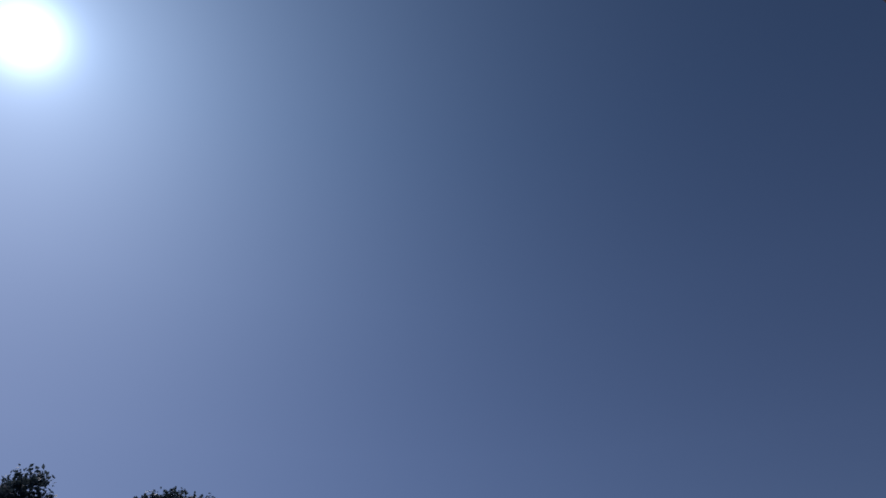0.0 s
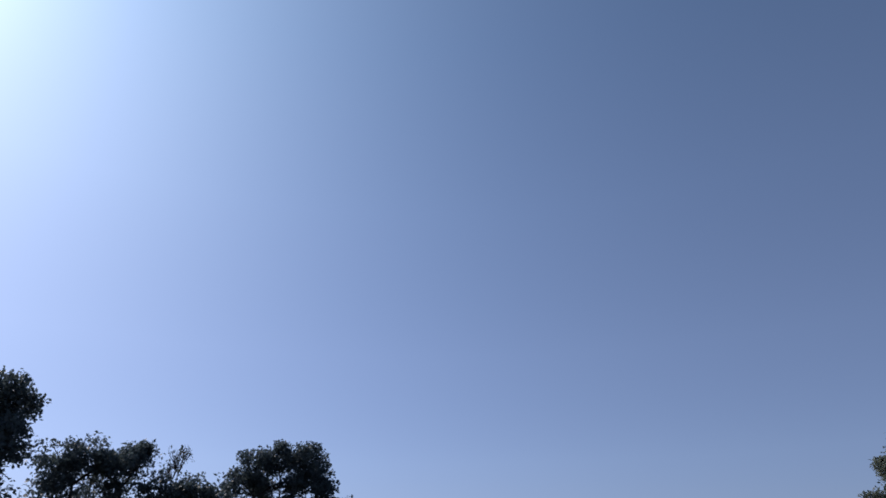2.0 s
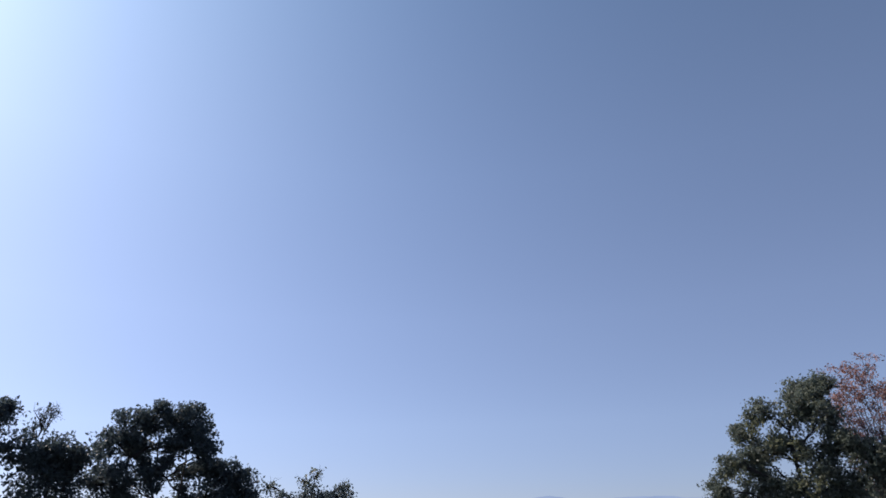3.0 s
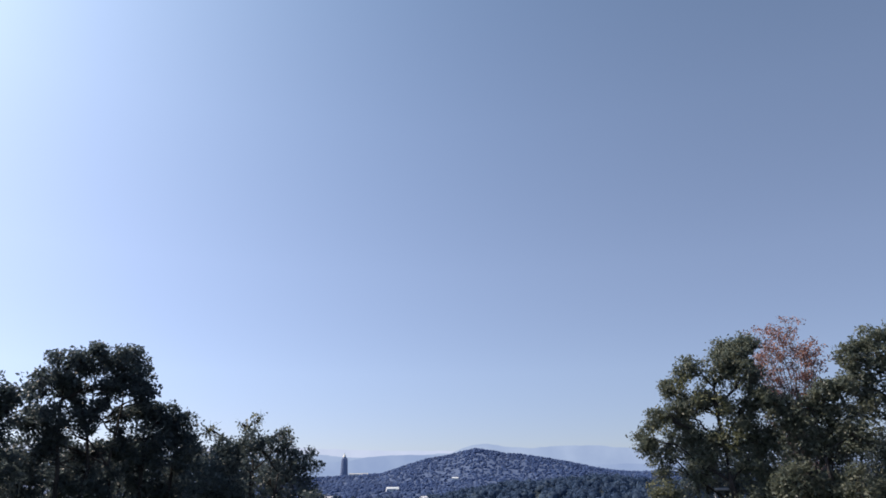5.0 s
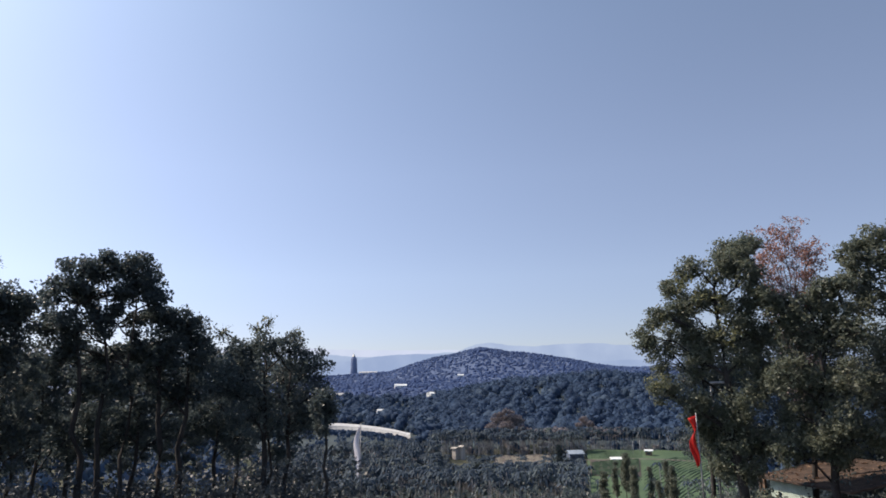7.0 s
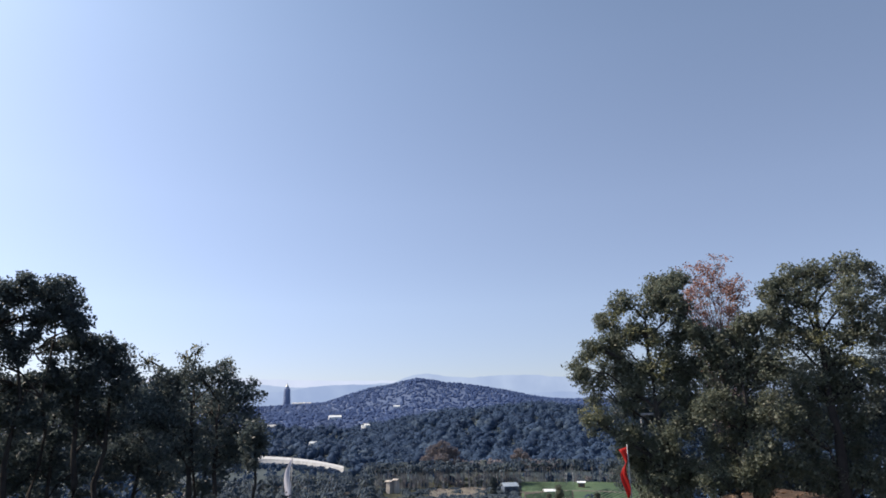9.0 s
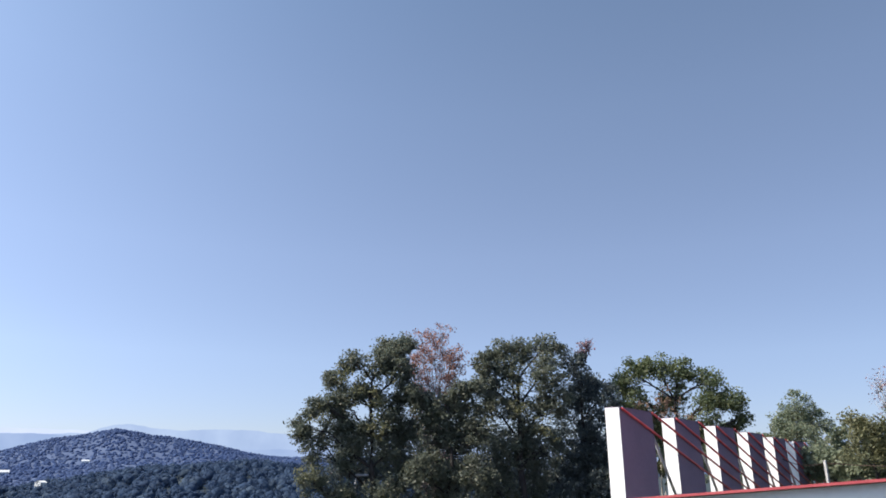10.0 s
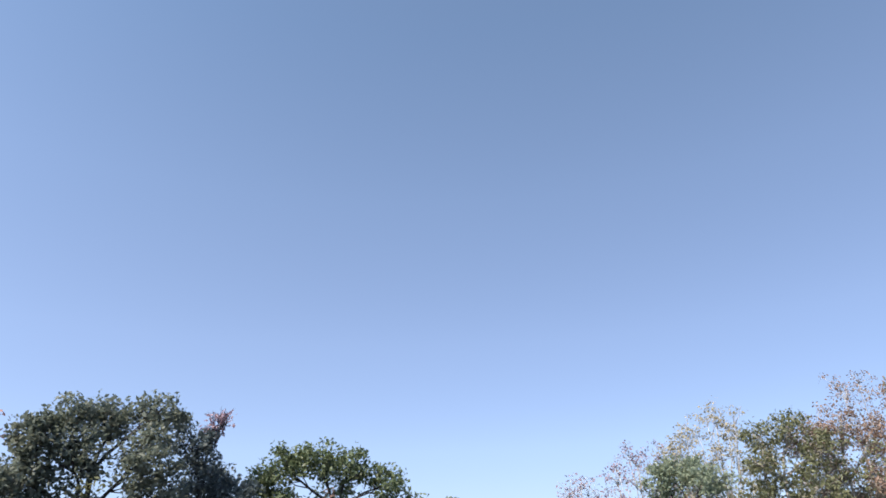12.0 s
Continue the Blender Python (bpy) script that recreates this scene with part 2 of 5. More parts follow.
M_TOWER_CAP = blotched("tower_cap", (0.600, 0.580, 0.480), (0.700, 0.680, 0.560), 0.05, 0.4, 0.4, bump=0.0)
M_GLASS_DARK = blotched("dark_window", (0.050, 0.060, 0.075), (0.090, 0.100, 0.120), 0.5, 3.0, 0.15, bump=0.0)
# the ridges glow pale blue: the haze before them is put into emission
M_FAR_HILL = haze_backdrop("hazed_far_mountains", (0.185, 0.270, 0.430), (0.215, 0.305, 0.465))
M_FARTHEST = haze_backdrop("hazed_farthest_mountains", (0.300, 0.385, 0.545), (0.320, 0.405, 0.565))
M_NEAR_RIDGE = haze_backdrop("hazed_low_ridge", (0.155, 0.235, 0.400), (0.185, 0.270, 0.435))

rng = np.random.default_rng(7)


# ---- mesh helpers ----
def mesh_from(name, verts, faces, mat, smooth=False):
    me = bpy.data.meshes.new(name)
    me.from_pydata([tuple(v) for v in verts], [], faces)
    me.materials.append(mat)
    if smooth:
        me.polygons.foreach_set("use_smooth", [True] * len(me.polygons))
    me.update()
    return me


def quads_mesh(name, verts, mat):
    """A mesh of separate quads out of an (n, 4, 3) array."""
    n = len(verts)
    me = bpy.data.meshes.new(name)
    me.vertices.add(n * 4)
    me.vertices.foreach_set("co", np.ascontiguousarray(verts, dtype=np.float32).ravel())
    me.loops.add(n * 4)
    me.loops.foreach_set("vertex_index", np.arange(n * 4, dtype=np.int32))
    me.polygons.add(n)
    me.polygons.foreach_set("loop_start", np.arange(0, n * 4, 4, dtype=np.int32))
    me.polygons.foreach_set("loop_total", np.full(n, 4, dtype=np.int32))
    me.materials.append(mat)
    me.update(calc_edges=True)
    me.validate()
    return me


def tris_mesh(name, verts, tris, mat, smooth=True):
    me = bpy.data.meshes.new(name)
    me.vertices.add(len(verts))
    me.vertices.foreach_set("co", np.ascontiguousarray(verts, dtype=np.float32).ravel())
    n = len(tris)
    me.loops.add(n * 3)
    me.loops.foreach_set("vertex_index", np.ascontiguousarray(tris, dtype=np.int32).ravel())
    me.polygons.add(n)
    me.polygons.foreach_set("loop_start", np.arange(0, n * 3, 3, dtype=np.int32))
    me.polygons.foreach_set("loop_total", np.full(n, 3, dtype=np.int32))
    me.polygons.foreach_set("use_smooth", np.full(n, smooth, dtype=bool))
    me.materials.append(mat)
    me.update(calc_edges=True)
    return me


def thing(name, label, category, place=(0, 0, 0), group="", kind="", turn=0.0):
    ob = new(name)
    ob.matrix_world = pose(*place, 0, 0, turn)
    return tagged(ob, label, category, group, kind)


def part_mesh(name, me, parent, label=""):
    ob = new(name, me)
    ob.parent = parent
    return tagged(ob, label)


def part(name, bm, mat, parent, label="", bevel=0.0):
    if bevel:
        bmesh.ops.bevel(bm, geom=bm.edges[:], offset=bevel, segments=2, affect="EDGES", profile=0.6)
    me = bpy.data.meshes.new(name)
    bm.to_mesh(me)
    bm.free()
    me.materials.append(mat)
    return part_mesh(name, me, parent, label)


def box(x0, x1, y0, y1, z0, z1):
    bm = bmesh.new()
    bmesh.ops.create_cube(bm, size=1.0)
    for v in bm.verts:
        v.co = (x0 + (v.co.x + 0.5) * (x1 - x0), y0 + (v.co.y + 0.5) * (y1 - y0), z0 + (v.co.z + 0.5) * (z1 - z0))
    return bm


def tube(path, radii, sides=8, wobble=0.0):
    """Vertices and faces of a tapered tube along a path."""
    path = [Vector(p) for p in path]
    verts, faces = [], []
    for i, p in enumerate(path):
        d = (path[min(i + 1, len(path) - 1)] - path[max(i - 1, 0)]).normalized()
        a = d.orthogonal().normalized() if abs(d.z) > 0.99 else d.cross(Vector((0, 0, 1))).normalized()
        b = d.cross(a)
        for k in range(sides):
            w = 2 * math.pi * k / sides
            r = radii[i] * (1 + wobble * (rng.random() - 0.5))
            verts.append(p + a * (r * math.cos(w)) + b * (r * math.sin(w)))
    n = len(path)
    for i in range(n - 1):
        for k in range(sides):
            k2 = (k + 1) % sides
            faces.append((i * sides + k, i * sides + k2, (i + 1) * sides + k2, (i + 1) * sides + k))
    faces.append(tuple(reversed(range(sides))))
    faces.append(tuple(range((n - 1) * sides, n * sides)))
    return verts, faces


def joined(pieces):
    verts, faces = [], []
    for v, f in pieces:
        o = len(verts)
        verts += v
        faces += [tuple(i + o for i in q) for q in f]
    return verts, faces


def bent(a, b, n=5, sway=0.1, sag=0.0):
    """A crooked path from a to b."""
    a, b = Vector(a), Vector(b)
    length = (b - a).length
    out = []
    for i in range(n + 1):
        u = i / n
        p = a.lerp(b, u)
        e = math.sin(math.pi * u)
        p += Vector(rng.normal(0, sway * length * 0.25, 3)) * e + Vector((0, 0, sag * length * e))
        out.append(p)
    return out


def leaf_quads(centres, size, spread, per, flat=0.5):
    """Pointed leaves in sprays round the given centres."""
    c = np.repeat(np.asarray(centres), per, axis=0)
    n = len(c)
    ball = rng.normal(0, 1, (n, 3))
    ball /= np.linalg.norm(ball, axis=1)[:, None]
    c = c + ball * rng.uniform(0, 1, (n, 1)) ** 0.45 * spread * (1.5, 1.5, 1.1)
    nrm = rng.normal(0, 1, (n, 3)) + (0, 0, flat * 1.6)
    nrm /= np.linalg.norm(nrm, axis=1)[:, None]
    t = rng.normal(0, 1, (n, 3)) + (0, 0, -0.5)
    t -= (t * nrm).sum(1)[:, None] * nrm
    t /= np.linalg.norm(t, axis=1)[:, None]
    s = np.cross(nrm, t)
    ln = (size * rng.uniform(0.65, 1.35, n))[:, None]
    wd = ln * rng.uniform(0.22, 0.34, n)[:, None]
    return np.stack([c - t * ln * 0.5, c - s * wd + nrm * wd * 0.3, c + t * ln * 0.5, c + s * wd + nrm * wd * 0.3], axis=1)


# ---- land ----
def land(x, y):
    r = math.hypot(x, y)
    b = math.degrees(math.atan2(x, y))
    z = float(np.interp(r, (0, 6, 14, 30, 60, 180, 350, 520, 700, 900, 1400, 2000, 2600, 4900),
                        (0, -0.3, -2.2, -4.6, -11.2, -36, -36, -36, -31, -26, -14, -2, -10, -20)))
    if r > 380:
        # wooded ridge in the middle distance
        crest = float(np.interp(b, (-60, -20, -6, -2, -1, 1, 4.3, 6.3, 10.2, 13.5, 17.6, 40), (0, 0, -12, -13, -10, 0, 9, 15, 18, 23, 16, 14)))
        z += crest * math.exp(-((r - 900) / 260) ** 2)
        # the round hill behind it
        top = float(np.interp(b, (-60, -12, -9, -6.5, -4.5, -2.1, -0.8, 0.4, 1.4, 2.6, 3.5, 4.9, 5.8, 7.3, 8.7, 11.1, 13, 14.3, 16.2, 60), (8, 10, 14, 17, 23, 50, 62, 68, 74, 84, 90, 82, 76, 72, 64, 50, 34, 26, 20, 20)))
        z += max(0.0, top - 2) * math.exp(-((r - 2000) / 380) ** 2)
        z += 3.0 * noise.noise((x * 0.006, y * 0.006, 0.3))
    elif r > 25:
        z += min(1.0, (r - 25) / 60) * 1.2 * noise.noise((x * 0.03, y * 0.03, 0.0))
    return z


def make_ground():
    radii = [0] + list(np.geomspace(3, 4900, 150))
    steps = 300
    verts, faces = [Vector((0, 0, land(0, 0)))], []
    for r in radii[1:]:
        for k in range(steps):
            w = 2 * math.pi * k / steps
            x, y = r * math.sin(w), r * math.cos(w)
            verts.append((x, y, land(x, y)))
    for k in range(steps):
        faces.append((0, 1 + (k + 1) % steps, 1 + k))
    for i in range(len(radii) - 2):
        a = 1 + i * steps
        for k in range(steps):
            k2 = (k + 1) % steps
            faces.append((a + k, a + k2, a + steps + k2, a + steps + k))
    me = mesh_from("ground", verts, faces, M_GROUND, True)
    me.materials.append(M_FLOOR_HAZED)
    me.materials.append(M_FAR_FLOOR_HAZED)
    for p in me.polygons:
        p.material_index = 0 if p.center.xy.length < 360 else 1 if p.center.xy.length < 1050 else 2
    ob = new("ground", me)
    tagged(ob, "hillside falling away to a wide green valley floor", "ground", kind="structure")


make_ground()


def ridge(name, reach, bearings, rises, mat, label, seed, rough=0.12, foot=-60):
    """A far skyline with a body behind it."""
    verts, faces = [], []
    b0, b1 = bearings[0], bearings[-1]
    n = int((b1 - b0) * 6)
    for i in range(n + 1):
        b = b0 + (b1 - b0) * i / n
        e = float(np.interp(b, bearings, rises)) + rough * (noise.noise((b * 0.9, seed, 0)) + 0.5 * noise.noise((b * 2.7, seed, 4)))
        verts += [spot(b, reach, z=foot), spot(b, reach, e), spot(b, reach + 120, z=foot)]
    for i in range(n):
        a = i * 3
        faces += [(a, a + 3, a + 4, a + 1), (a + 1, a + 4, a + 5, a + 2)]
    ob = new(name, mesh_from(name, verts, faces, mat, False))
    tagged(ob, label, "mountains", kind="structure")


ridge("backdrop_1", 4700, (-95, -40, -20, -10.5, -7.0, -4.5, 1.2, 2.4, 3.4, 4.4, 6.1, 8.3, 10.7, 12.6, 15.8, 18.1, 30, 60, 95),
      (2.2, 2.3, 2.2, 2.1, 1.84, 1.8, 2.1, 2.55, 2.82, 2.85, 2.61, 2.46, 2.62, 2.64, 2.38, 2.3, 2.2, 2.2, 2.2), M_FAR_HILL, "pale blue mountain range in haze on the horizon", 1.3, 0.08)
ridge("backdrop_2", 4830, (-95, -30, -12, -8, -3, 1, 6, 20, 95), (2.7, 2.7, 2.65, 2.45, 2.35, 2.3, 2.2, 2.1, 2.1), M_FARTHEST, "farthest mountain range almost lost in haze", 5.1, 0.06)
ridge("backdrop_3", 4300, (-95, -30, -10.5, -7.5, -5.5, -4, -1.6, 0.2, 3, 6, 95), (1.4, 1.4, 1.45, 1.5, 1.85, 1.98, 2.0, 1.95, 1.4, 1.1, 1.1), M_NEAR_RIDGE, "low ridge in painted blue haze in front of the mountains", 9.4, 0.06)


def canopy(name, places, sizes, mat, label, per=34, clump=0.36, ruffle=0.42, lift=0.0):
    """Crowns of a far wood as one mesh: clumps of foliage set over uneven domes."""
    c = np.repeat(np.asarray([tuple(p) for p in places]), per, axis=0)
    r = np.repeat(np.asarray(sizes), per)[:, None]
    n = len(c)
    d = rng.normal(0, 1, (n, 3))
    d[:, 2] = np.abs(d[:, 2]) - 0.35
    d /= np.linalg.norm(d, axis=1)[:, None]
    c = c + d * r * rng.uniform(0.7, 1.08, (n, 1)) * (1, 1, 1.1)
    nrm = d + rng.normal(0, ruffle, (n, 3)) + (0, 0, lift)
    nrm /= np.linalg.norm(nrm, axis=1)[:, None]
    t = np.cross(nrm, rng.normal(0, 1, (n, 3)))
    t /= np.linalg.norm(t, axis=1)[:, None]
    s = np.cross(nrm, t)
    h = r * clump * rng.uniform(0.6, 1.3, (n, 1))
    q = np.stack([c - t * h, c - s * h * 0.7 - nrm * h * 0.2, c + t * h, c + s * h * 0.7 - nrm * h * 0.2], axis=1)
    ob = new(name, quads_mesh(name, q, mat))
    return tagged(ob, label, "forest", kind="stuff")


def domes(name, places, sizes, mat, label, fine=1):
    """A far wood as one mesh: lumpy rounded crowns, each uneven in its own way."""
    bm = bmesh.new()
    bmesh.ops.create_icosphere(bm, subdivisions=fine, radius=1.0)
    bm.verts.ensure_lookup_table()
    unit = np.array([tuple(v.co) for v in bm.verts])
    tris = np.array([[v.index for v in f.verts] for f in bm.faces])
    bm.free()
    n, m = len(places), len(unit)
    turn = rng.uniform(0, 2 * math.pi, n)
    ca, sa = np.cos(turn)[:, None], np.sin(turn)[:, None]
    x, y = unit[None, :, 0] * ca - unit[None, :, 1] * sa, unit[None, :, 0] * sa + unit[None, :, 1] * ca
    shape = np.stack([x, y, np.repeat(unit[None, :, 2], n, 0)], 2) * rng.uniform(0.72, 1.22, (n, m, 1))
    shape *= np.stack([rng.uniform(0.8, 1.25, n), rng.uniform(0.8, 1.25, n), rng.uniform(0.75, 1.25, n)], 1)[:, None, :]
    verts = np.array([tuple(p) for p in places])[:, None, :] + shape * np.asarray(sizes)[:, None, None]
    faces = tris[None] + (np.arange(n) * m)[:, None, None]
    ob = new(name, tris_mesh(name, verts.reshape(-1, 3), faces.reshape(-1, 3), mat))
    return tagged(ob, label, "forest", kind="stuff")


def scatter(count, b0, b1, r0, r1, keep=None):
    out = []
    while len(out) < count:
        b, r = rng.uniform(b0, b1), math.sqrt(rng.uniform(r0 * r0, r1 * r1))
        if keep is None or keep(b, r):
            p = spot(b, r, z=0)
            p.z = land(p.x, p.y)
            out.append(p)
    return out


def road_reach(b):
    return 512 - 104 * min(1.0, max(0.0, (b + 11.0) / 8.2)) ** 1.8


def off_road(b, r):
    return b > -2.4 or not (road_reach(b) - 14 < r < road_reach(b) + 46)


def wooded(b, r):
    # the wood thins out over the town and the fields at its foot
    if b < -2.4:
        return r > road_reach(b) + 60 and rng.random() < 0.6
    return r > 392 + 14 * noise.noise((b * 0.7, 2.0, 0))


def low_cap(b, r):
    """How tall the growth on the valley floor stands, so that the clearing behind it lies open."""
    if -0.5 < b < 13:
        return max(0.5, 37.6 - 0.1300 * r)
    return 13.0


for count, r0, r1, small, large, label in ((1000, 385, 620, 2.6, 6.6, "wood at the foot of the middle ridge, toned blue for haze"), (2100, 620, 1050, 3.2, 8.0, "dense wood over the middle ridge, toned blue for haze")):
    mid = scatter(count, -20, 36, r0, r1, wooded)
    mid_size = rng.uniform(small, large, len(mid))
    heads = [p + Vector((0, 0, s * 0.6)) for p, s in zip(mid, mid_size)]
    domes("forest", heads, mid_size * 0.80, M_FOREST_HAZED, label)
    canopy("forest", heads, mid_size, M_FOREST_HAZED, "loose outer foliage of the wood on the middle ridge", 46, 0.19, 0.26, 0.1)
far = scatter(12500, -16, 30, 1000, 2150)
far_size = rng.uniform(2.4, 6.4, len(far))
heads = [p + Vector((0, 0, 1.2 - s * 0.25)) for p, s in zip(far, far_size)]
domes("far_forest", heads, far_size * 0.85, M_FAR_FOREST_HAZED, "distant wood covering the round hill, blue haze in its colour")
canopy("far_forest", heads, far_size, M_FAR_FOREST_HAZED, "loose outer foliage of the distant wood", 3, 0.42, 0.22, 0.8)


def open_floor(b, r):
    if 4.4 < b < 9.0 and 284 < r < 325:
        return rng.random() < 0.22
    return off_road(b, r) and not (b > 11.7 and 190 < r < 350) and not (0.3 < b < 2.2 and 285 < r < 318)


for mat, count, label in ((M_FOREST_HAZED, 850, "thickets over the valley floor, toned blue for haze"), (M_LEAF, 240, "pale green bushes between the palms"), (M_LEAF_DRY, 220, "purplish-grey bushes between the palms")):
    low = scatter(count, -18, 24, 180, 560 if mat == M_FOREST_HAZED else 360, open_floor)
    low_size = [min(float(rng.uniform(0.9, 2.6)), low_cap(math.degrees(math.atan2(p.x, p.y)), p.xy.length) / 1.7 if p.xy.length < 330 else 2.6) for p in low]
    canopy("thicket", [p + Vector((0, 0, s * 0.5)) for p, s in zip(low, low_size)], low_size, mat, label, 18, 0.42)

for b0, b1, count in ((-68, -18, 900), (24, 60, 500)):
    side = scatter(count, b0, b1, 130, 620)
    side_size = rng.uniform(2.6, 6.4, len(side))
    canopy("thicket", [p + Vector((0, 0, s * 0.5)) for p, s in zip(side, side_size)], side_size, M_FOREST_HAZED, "dark wood on the slope behind the groves", 26, 0.36, 0.2)

verge = scatter(260, -12, -2.6, 375, 515, lambda b, r: road_reach(b) - 24 < r < road_reach(b) - 5)
canopy("thicket", [p + Vector((0, 0, 1.2)) for p in verge], rng.uniform(1.0, 1.9, len(verge)), M_FOREST_HAZED, "bushes along the foot of the embankment road", 24, 0.36)
dry = scatter(34, 7.0, 10.6, 366, 384) + scatter(22, 12.2, 14.8, 366, 384)
dry_size = rng.uniform(1.5, 2.7, len(dry))
canopy("dry_thicket", [p + Vector((0, 0, 4.2 + s)) for p, s in zip(dry, dry_size)], dry_size, M_LEAF_DRY, "reddish-brown dry crowns at the foot of the wood", 40, 0.25)


# ---- trees ----
def make_tree(label, reach, base, lobes, leaf=M_LEAF, bark=M_BARK, amount=1.0, size=0.13, stems=1, girth=0.2, bare=0.0, depth=1.0, group="", category="tree", extra=None):
    """A tree from its lobes (bearing, rise, half-width in degrees) at its distance; base is the bearing of its foot."""
    foot = spot(base, reach, z=0)
    foot.z = land(foot.x, foot.y) - 0.1
    ob = thing("tree", label, category, foot, group)
    back = Vector((math.sin(radians(base)), math.cos(radians(base)), 0))
    centres = []
    for b, e, h in lobes:
        rad = 1.03 * reach * math.tan(radians(h))
        off = float(rng.uniform(-0.9, 0.9)) * depth * max(rad, 0.6)
        centres.append((spot(b, reach, e) + back * off - foot, rad))
    mains = len(centres)
    if bare < 0.3:
        # inner foliage between neighbouring lobes
        for c, rad in centres[:mains]:
            near = sorted(centres[:mains], key=lambda q: (q[0] - c).length)[1:3]
            for o, r2 in near:
                if (o - c).length < 1.8 * (rad + r2):
                    centres.append((c.lerp(o, 0.5), 0.62 * min(rad, r2) + 0.1))
    for c, rad in centres[:mains]:
        for _ in range(6 if rad > 0.35 else 2):
            d = Vector(rng.normal(0, 1, 3)) * Vector((1, 1, 0.8))
            d.normalize()
            centres.append((c + d * rad * float(rng.uniform(0.62, 0.92)), rad * float(rng.uniform(0.18, 0.38))))
    top = max(c.z for c, _ in centres[:mains])
    # stems
    trunks, stem_obs = [], []
    for k in range(stems):
        side = Vector((back.y, -back.x, 0)) * ((k - (stems - 1) / 2) * girth * 3.5)
        head = Vector((sum(c.x for c, _ in centres[:mains]), sum(c.y for c, _ in centres[:mains]), 0)) / mains
        end = Vector((head.x * 0.6, head.y * 0.6, top * 0.86)) + side * 2
        path = bent(side, end, 8, 0.05)
        g = girth * (1.0 - 0.2 * k)
        radii = [g * (1.25 if i == 0 else 1.0) * (1 - 0.85 * i / 8) + 0.015 for i in range(9)]
        trunks.append(path)
        stem_obs.append(part_mesh("trunk", mesh_from("trunk", *tube(path, radii, 9, 0.12), bark, True), ob))
    quads = []
    for i, (c, rad) in enumerate(centres):
        if i >= mains:
            n = max(4, int(amount * (48 * rad * rad + 6)))
            d = rng.normal(0, 1, (n, 3))
            d /= np.linalg.norm(d, axis=1)[:, None]
            quads.append(leaf_quads(np.array(c) + d * rad * rng.uniform(0.05, 1.0, (n, 1)) ** 0.6, size, 0.17, max(2, int(13 * (1 - bare)))))
            continue
        path = trunks[i % stems]
        want = c.z - rad * 0.6 - 0.45 * math.hypot(c.x - path[0].x, c.y - path[0].y)
        k = min(range(2, len(path)), key=lambda q: abs(path[q].z - max(want, top * 0.2)))
        start = path[k]
        pieces = []
        limb = bent(start, c, 5, 0.14, 0.06)
        g = girth * 0.34 * (1 - 0.5 * k / 8)
        pieces.append(tube(limb, [g * (1 - 0.75 * q / 5) + 0.008 for q in range(6)], 6))
        # sprays over the lobe, set on its outside, with gaps
        n = max(10, int(amount * (54 * rad * rad + 14)))
        d = rng.normal(0, 1, (n, 3))
        d /= np.linalg.norm(d, axis=1)[:, None]
        u = rng.uniform(0.05, 1.0, (n, 1)) ** 0.5
        sprays = np.array(c) + d * u * rad * (1.04, 1.04, 0.92)
        keep = np.array([noise.noise(Vector(s) * (0.9 / max(rad, 0.5)) + Vector((i * 3.1, 0, 0))) > -0.42 for s in sprays])
        sprays = sprays[keep]
        twigs = min(len(sprays), int(10 + 26 * bare))
        for s in sprays[:twigs]:
            a = limb[int(rng.integers(2, 6))]
            pieces.append(tube(bent(a, s, 3, 0.2), [0.022, 0.017, 0.012, 0.005], 3))
            if bare > 0.3:
                for _ in range(3):
                    tip = Vector(s) + Vector(rng.normal(0, 0.15 * rad + 0.08, 3)) + Vector((0, 0, 0.08))
                    pieces.append(tube([Vector(s), tip], [0.009, 0.003], 3))
        part_mesh("limb", mesh_from("limb", *joined(pieces), bark, True), stem_obs[i % stems])
        if len(sprays):
            per = max(2, int(17 * (1 - bare)))
            quads.append(leaf_quads(sprays, size, 0.20, per))
    part_mesh("crown", quads_mesh("crown", np.concatenate(quads), leaf), ob)
    if extra:
        for mat, lob, dens in extra:
            q = []
            for b, e, h in lob:
                rad = reach * math.tan(radians(h))
                c = np.array(spot(b, reach - 0.8, e) - foot)
                n = max(5, int(dens * 60 * rad * rad + 6))
                d = rng.normal(0, 1, (n, 3))
                d /= np.linalg.norm(d, axis=1)[:, None]
                q.append(leaf_quads(c + d * rad * rng.uniform(0.3, 1, (n, 1)) ** 0.5, size, 0.17, 14))
            part_mesh("crown", quads_mesh("crown", np.concatenate(q), mat), ob)
    return ob


